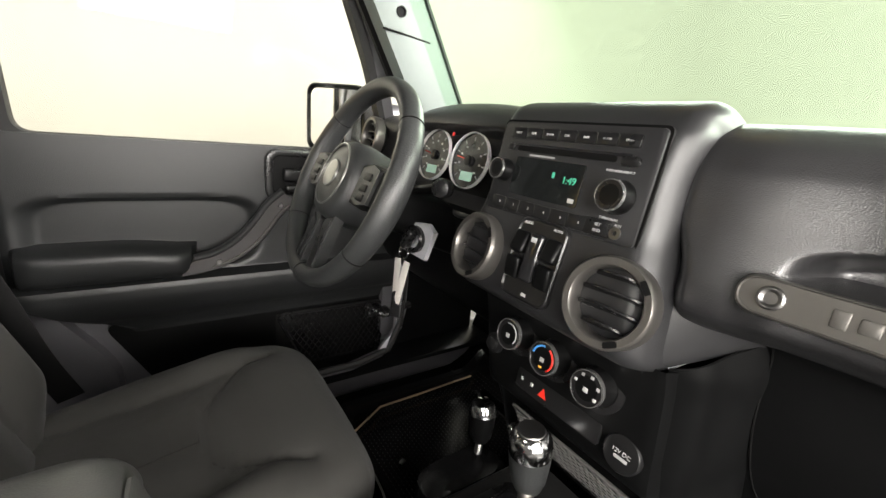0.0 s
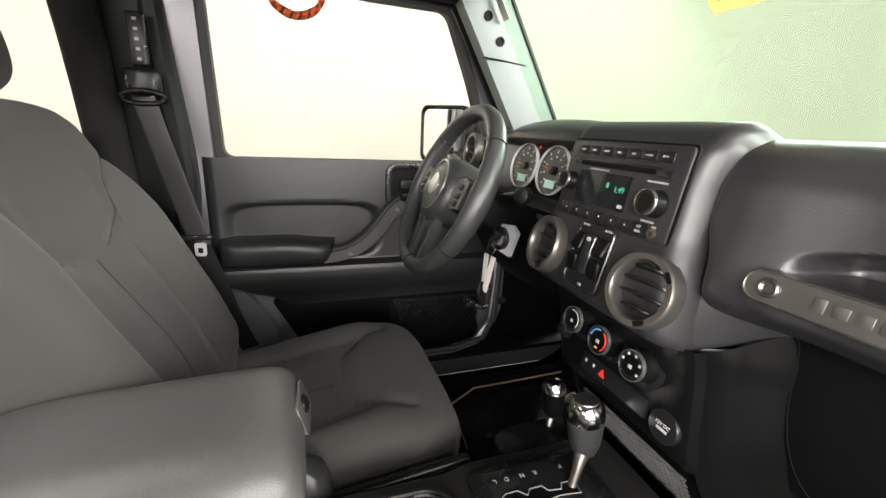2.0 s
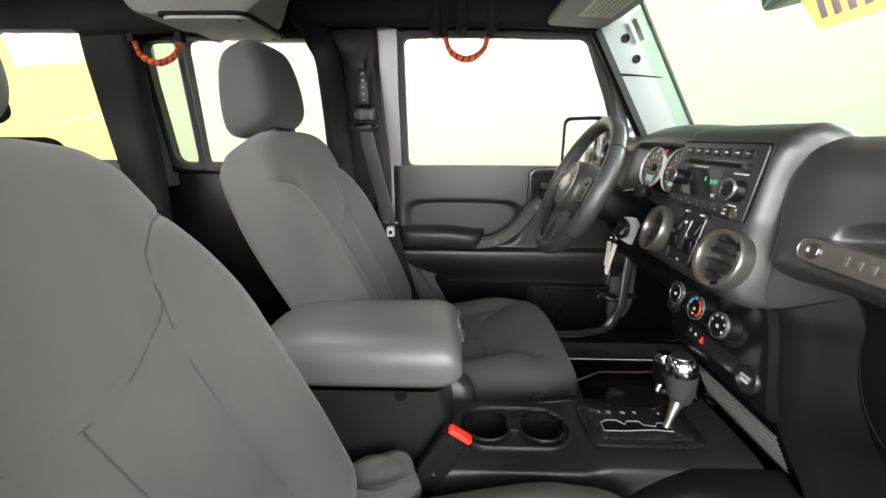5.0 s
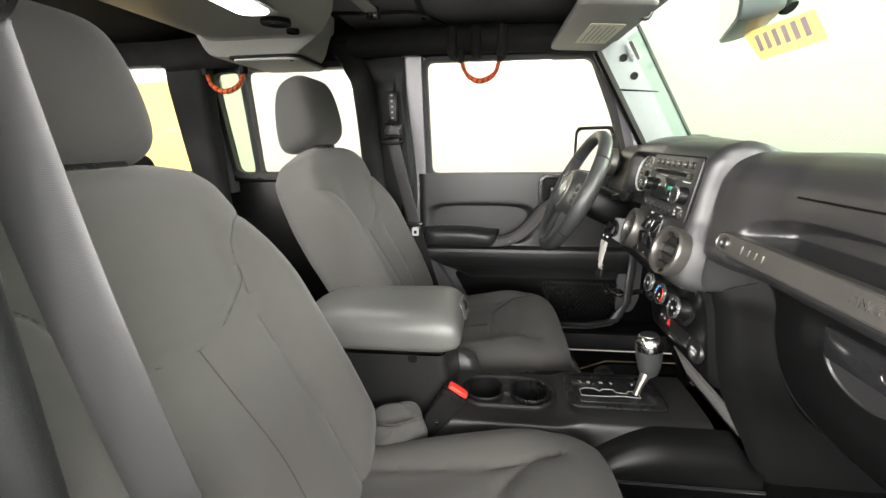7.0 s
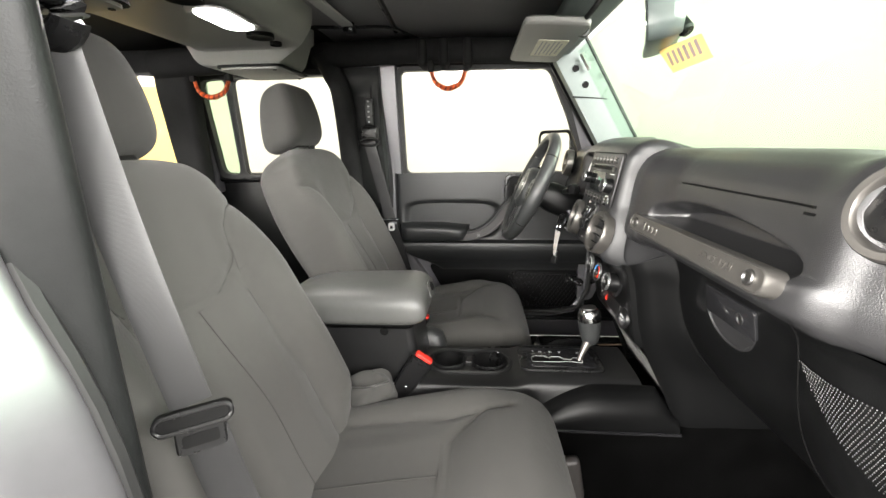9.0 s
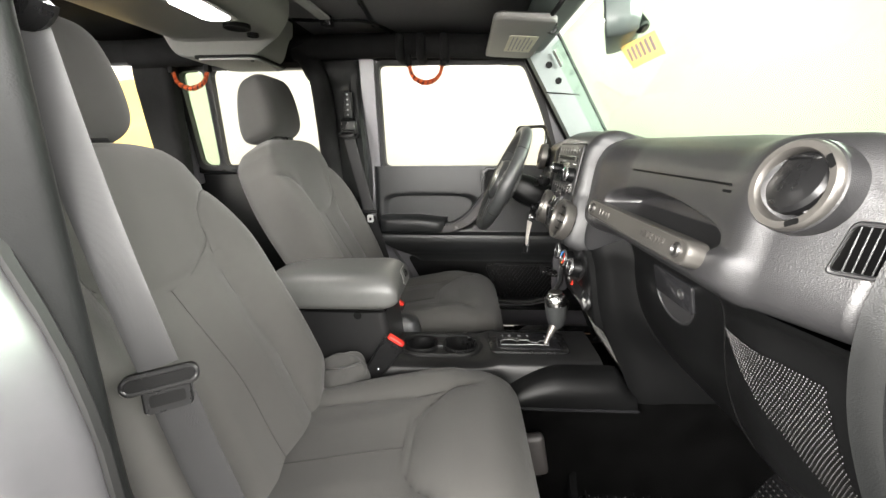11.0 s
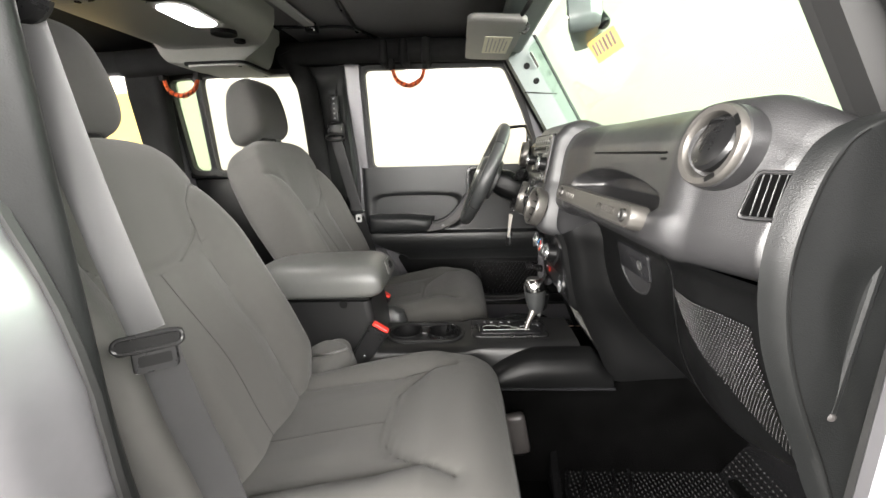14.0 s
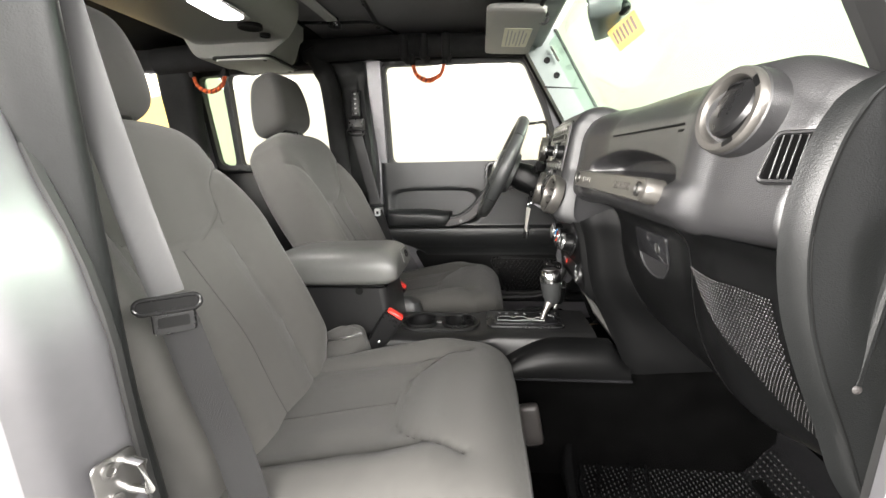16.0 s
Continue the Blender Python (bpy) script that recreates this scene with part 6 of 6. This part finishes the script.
def armrest_box():
    a = thing("armrest_box", "black console bin with a padded grey vinyl lid", "armrest")
    X = 0.015

    def bin_(u, v):
        z = 0.685 - 0.20 * v
        p = rrect(0.205, 0.40, 0.02, 5)
        x, y = p[round(u * len(p)) % len(p)]
        return (X + x * (1 + 0.03 * v), -0.085 + y + (0.03 * v if y > 0 else 0), z)
    part("bin", sheet(bin_, 24, 12), DECKP, a, "black moulded bin")
    part("bin_notch", lathe([(0.011, 0), (0.011, 0.002), (0.006, 0.002)], facing((X + 0.1028, 0.041, 0.678), (1, 0, 0)), 20), DARK, a)
    part("lid_gap", box((X, -0.085, 0.689), (0.190, 0.39, 0.008), 0.002), DARK, a)
    loops = []
    for i in range(57):
        v = 0.5 - 0.5 * math.cos(math.pi * i / 56)
        y = -0.245 + 0.395 * v
        cap = max(1 - max(1 - v / 0.42, 0) ** 2.6, 0.0) ** 0.5 * max(1 - max((v - 0.80) / 0.20, 0) ** 3.2, 0.0) ** 0.5
        half = 0.121 * (0.80 + 0.20 * cap) - 0.012 * (1 - v)
        loop = []
        for t in np.linspace(0, 2 * math.pi, 64, endpoint=False):
            c, s = math.cos(t), math.sin(t)
            x = half * np.sign(c) * abs(c) ** 0.46
            if s > 0:
                z = 0.722 + (0.058 + 0.006 * (1 - (x / half) ** 2)) * abs(s) ** 0.70 * (0.12 + 0.88 * cap)
            else:
                z = 0.722 - 0.040 * abs(s) ** 0.5 * (0.35 + 0.65 * cap)
            loop.append((X + x, y, z + 0.008 * v))
        loops.append(loop)
    part("lid", rings(loops), VINYL, a, "padded grey vinyl lid", 60)
    lm = facing((X - 0.030, 0.1475, 0.750), (0.05, 1, 0.30))
    part("latch_plate", prism(rrect(0.075, 0.046, 0.012, 5), 0.004, lm, 0.001), VINYL, a)
    part("latch_button", lathe([(0.013, 0.003), (0.013, 0.007), (0.010, 0.008), (0.008, 0.0065), (0.003, 0.006)], lm @ Matrix.Translation((0, 0.004, 0)), 24), SMOOTH, a, "round latch button")
    return a


armrest_box()


# ---- overhead things ----
def visor():
    v = thing("sun_visor", "grey sun visor folded half down with a vanity mirror", "sun visor")
    m = facing((-0.335, 0.480, 1.438), (0.0, -0.06, -1.0), (0, 1, 0))
    out = rrect(0.50, 0.170, 0.030, 6)
    part("panel", rings([[(x * s, y * s, z) for x, y in out] for s, z in ((0.95, -0.014), (1, -0.007), (1, 0.003), (0.985, 0.007), (0.95, 0.009))], m), SBAR, v, "grey padded visor panel")
    part("label_sheet", prism(rrect(0.215, 0.088, 0.005, 3), 0.0012, m @ Matrix.Translation((0.02, 0.018, 0.009))), mat("pale_label", (0.62, 0.6, 0.47), 0.5, var=0.08, vscale=30), v, "pale printed label")
    for k in range(6):
        part("print_bar", box((0, 0, 0), (0.18 - 0.05 * (k % 3 == 2), 0.004, 0.0004), 0), STRAPG, v).matrix_basis = m @ pose(0.02, -0.012 + k * 0.012, 0.0105)
    part("pivot_rod", tube(spline([(-0.08, 0.545, 1.440), (-0.05, 0.555, 1.452), (-0.035, 0.570, 1.475)], 10), 0.007, 10), SMOOTH, v, "black pivot rod")
    part("hanger_clip", tube(spline([(-0.20, 0.555, 1.430), (-0.20, 0.572, 1.425), (-0.20, 0.580, 1.440), (-0.20, 0.572, 1.458)], 12), 0.006, 8), SMOOTH, v, "black visor clip")
    return v


visor()


def rear_mirror():
    r = thing("rear_view_mirror", "grey rear-view mirror on the windshield", "rear-view mirror")
    m = facing((-0.015, 0.668, 1.393), (-0.34, -1, -0.12))
    part("housing", rings([[(x * s, y * s, z) for x, y in rrect(0.25, 0.095, 0.035, 6)] for s, z in ((0.50, -0.072), (0.80, -0.064), (0.95, -0.046), (1, -0.014), (1, 0.002), (0.96, 0.006))], m), MIRBACK, r, "grey-green mirror housing")
    part("mirror_glass", prism(rrect(0.235, 0.080, 0.028, 6), 0.001, m @ Matrix.Translation((0, 0, 0.0062))), MIRROR, r, "mirror glass")
    part("stem", tube(spline([(0.01, 0.685, 1.40), (0.03, 0.695, 1.43), (0.03, 0.672, 1.455)], 8), 0.010, 10), HARD, r)
    part("sensor", lathe([(0.012, 0), (0.016, 0.01), (0.016, 0.045), (0.012, 0.05)], facing((0.045, 0.705, 1.400), (0.6, 0.3, -0.7)), 18), HARD, r, "black sensor pod")
    return r


rear_mirror()


def windshield_slip():
    s = thing("windshield_sticker", "yellow paper stock sticker taped to the windshield", "sticker")

    def at(x, z, d=0.004):
        return (x, 0.648 + (1.47 - z) * 0.585 - d, z)
    part("paper", rings([[at(-0.05, 1.352, e), at(0.14, 1.345, e), at(0.145, 1.300, e), at(-0.03, 1.298, e)] for e in (0.003, 0.0036)]), YELLOW, s, "yellow paper strip")
    for k in range(6):
        x = -0.02 + k * 0.025
        part("print_bar", rings([[at(x, 1.340, e), at(x + 0.013, 1.341, e), at(x + 0.013, 1.313, e), at(x, 1.312, e)] for e in (0.0040, 0.0043)]), INK, s)
    t = thing("windshield_label", "small white label on the windshield edge", "sticker")
    part("paper", rings([[at(-0.615, 1.455, e), at(-0.585, 1.455, e), at(-0.585, 1.40, e), at(-0.615, 1.40, e)] for e in (0.003, 0.0036)]), TAG, t)


windshield_slip()


# ---- floor mats ----
def floor_mat(cx, cy, w, d, label):
    f = thing("floor_mat", label, "floor mat", "floor mats")

    def surf(u, v):
        x, y = cx + w * (u - 0.5), cy + d * (v - 0.5)
        e = min(u, 1 - u) * w, min(v, 1 - v) * d
        rim = 1 - smooth(0.0, 0.022, min(e))
        up = 0.75 * max(y - 1.01, 0)
        return (x, y, 0.264 + 0.034 * math.sin(rim * math.pi) + up + 0.004 * smooth(0.2, 0.25, u) * math.sin(v * 6))
    part("tray", sheet(surf, 40, 40, 0.004), RUBBER, f, "black moulded rubber tray")
    bm = bmesh.new()
    for i in range(int(w / 0.013)):
        for j in range(int(d / 0.011)):
            u, v = (i + 0.5 + 0.5 * (j % 2)) * 0.013 / w, (j + 0.5) * 0.011 / d
            if 0.09 < u < 0.91 and 0.08 < v < 0.92:
                x, y, z = surf(u, v)
                q = [bm.verts.new((x + a, y + b, z + 0.0045 + c)) for a, b, c in ((-0.0042, 0, 0), (0, -0.0018, 0), (0.0042, 0, 0), (0, 0.0018, 0), (0, 0, 0.0022))]
                for k in range(4):
                    bm.faces.new((q[k], q[(k + 1) % 4], q[4]))
    tagged(part("tread", bm, TREAD, f), kind="stuff")
    return f


pm = floor_mat(0.430, 0.850, 0.52, 0.55, "black rubber passenger floor mat with raised tread")
part("rim", tube(spline([(0.47, 0.575, 0.292), (0.355, 0.581, 0.294), (0.235, 0.60, 0.298), (0.190, 0.64, 0.300), (0.172, 0.72, 0.302), (0.180, 0.82, 0.300), (0.172, 0.92, 0.304), (0.174, 1.05, 0.335)], 40), 0.013, 10), RUBBER, pm, "raised rubber rim")
for y in (0.62, 0.66, 0.735, 0.775):
    part("ridge", tube(spline([(0.215, y + 0.012, 0.272), (0.28, y + 0.004, 0.272), (0.35, y - 0.014, 0.272), (0.44, y + 0.004, 0.272), (0.60, y + 0.006, 0.272)], 30), 0.006, 8), RUBBER, pm, "raised rubber ridge")
for w, d, x, y, a in ((0.012, 0.07, 0.360, 1.005, 12), (0.05, 0.012, 0.381, 0.974, 12), (0.012, 0.03, 0.402, 0.985, 12)):
    part("cream_shape", box((x, y, 0.272), (w, d, 0.006), 0.002, 2, (0, 0, a)), LETTER, pm, "cream raised shape")
dm = floor_mat(-0.41, 0.82, 0.48, 0.56, "black rubber driver floor mat with a beige edge line")
part("edge_line", tube([(-0.535, 0.565, 0.288), (-0.600, 0.675, 0.288), (-0.602, 0.80, 0.288), (-0.605, 1.02, 0.292)], 0.003, 6), CREAM, dm, "beige stitched line")
for w, d, x, y in ((0.012, 0.06, -0.50, 0.985), (0.045, 0.012, -0.482, 0.96)):
    part("cream_shape", box((x, y, 0.272), (w, d, 0.006), 0.002, 2, (0, 0, 14)), LETTER, dm, "cream raised shape")
part("crumb", box((-0.394, 0.64, 0.276), (0.012, 0.016, 0.006), 0.002, 2, (0, 0, 30)), TAG, dm, "pale crumb of dirt")


def fabric_pouch():
    f = thing("fabric_pouch", "crumpled dark grey fabric pouch tucked beside the seat", "pouch")

    def fold(u, v):
        a = 2 * math.pi * u
        r = 1 + 0.07 * math.sin(4 * a + 5 * v) + 0.04 * math.sin(7 * a - 9 * v)
        w = math.sqrt(max(1 - v ** 3, 0.0))
        return (0.178 + 0.046 * math.cos(a) * r * w, -0.005 + 0.070 * math.sin(a) * r * w + 0.03 * v, 0.50 + 0.10 * v + 0.008 * math.sin(3 * a) * w)
    part("bag", sheet(fold, 64, 28), CLOTH2, f, "crumpled dark fabric bag", 60)
    part("zip_edge", tube(spline([(0.215, -0.03, 0.575), (0.228, 0.02, 0.585), (0.215, 0.07, 0.595)], 10), 0.003, 6), STEEL, f, "bright zip edge")
    return f


fabric_pouch()


def striker():
    s = thing("door_striker", "bright steel door striker bolted to the silver pillar", "striker")
    m = facing((0.848, 0.002, 0.712), (0.25, 1, 0)) @ Matrix.Scale(0.8, 4)
    part("plate", prism(rrect(0.052, 0.075, 0.010, 4), 0.004, m, 0.001), STEEL, s, "steel striker plate")
    for y in (-0.022, 0.022):
        part("bolt", lathe([(0.010, 0.004), (0.010, 0.008), (0.006, 0.009), (0.005, 0.007)], m @ Matrix.Translation((-0.008, y, 0)), 18), STEEL, s, "round steel bolt")
    part("loop", tube([m @ Vector(p) for p in ((0.014, 0.022, 0.003), (0.016, 0.022, 0.030), (0.016, -0.018, 0.034), (0.014, -0.022, 0.003))], 0.005, 10), CHROME, s, "steel striker loop")
    return s


striker()
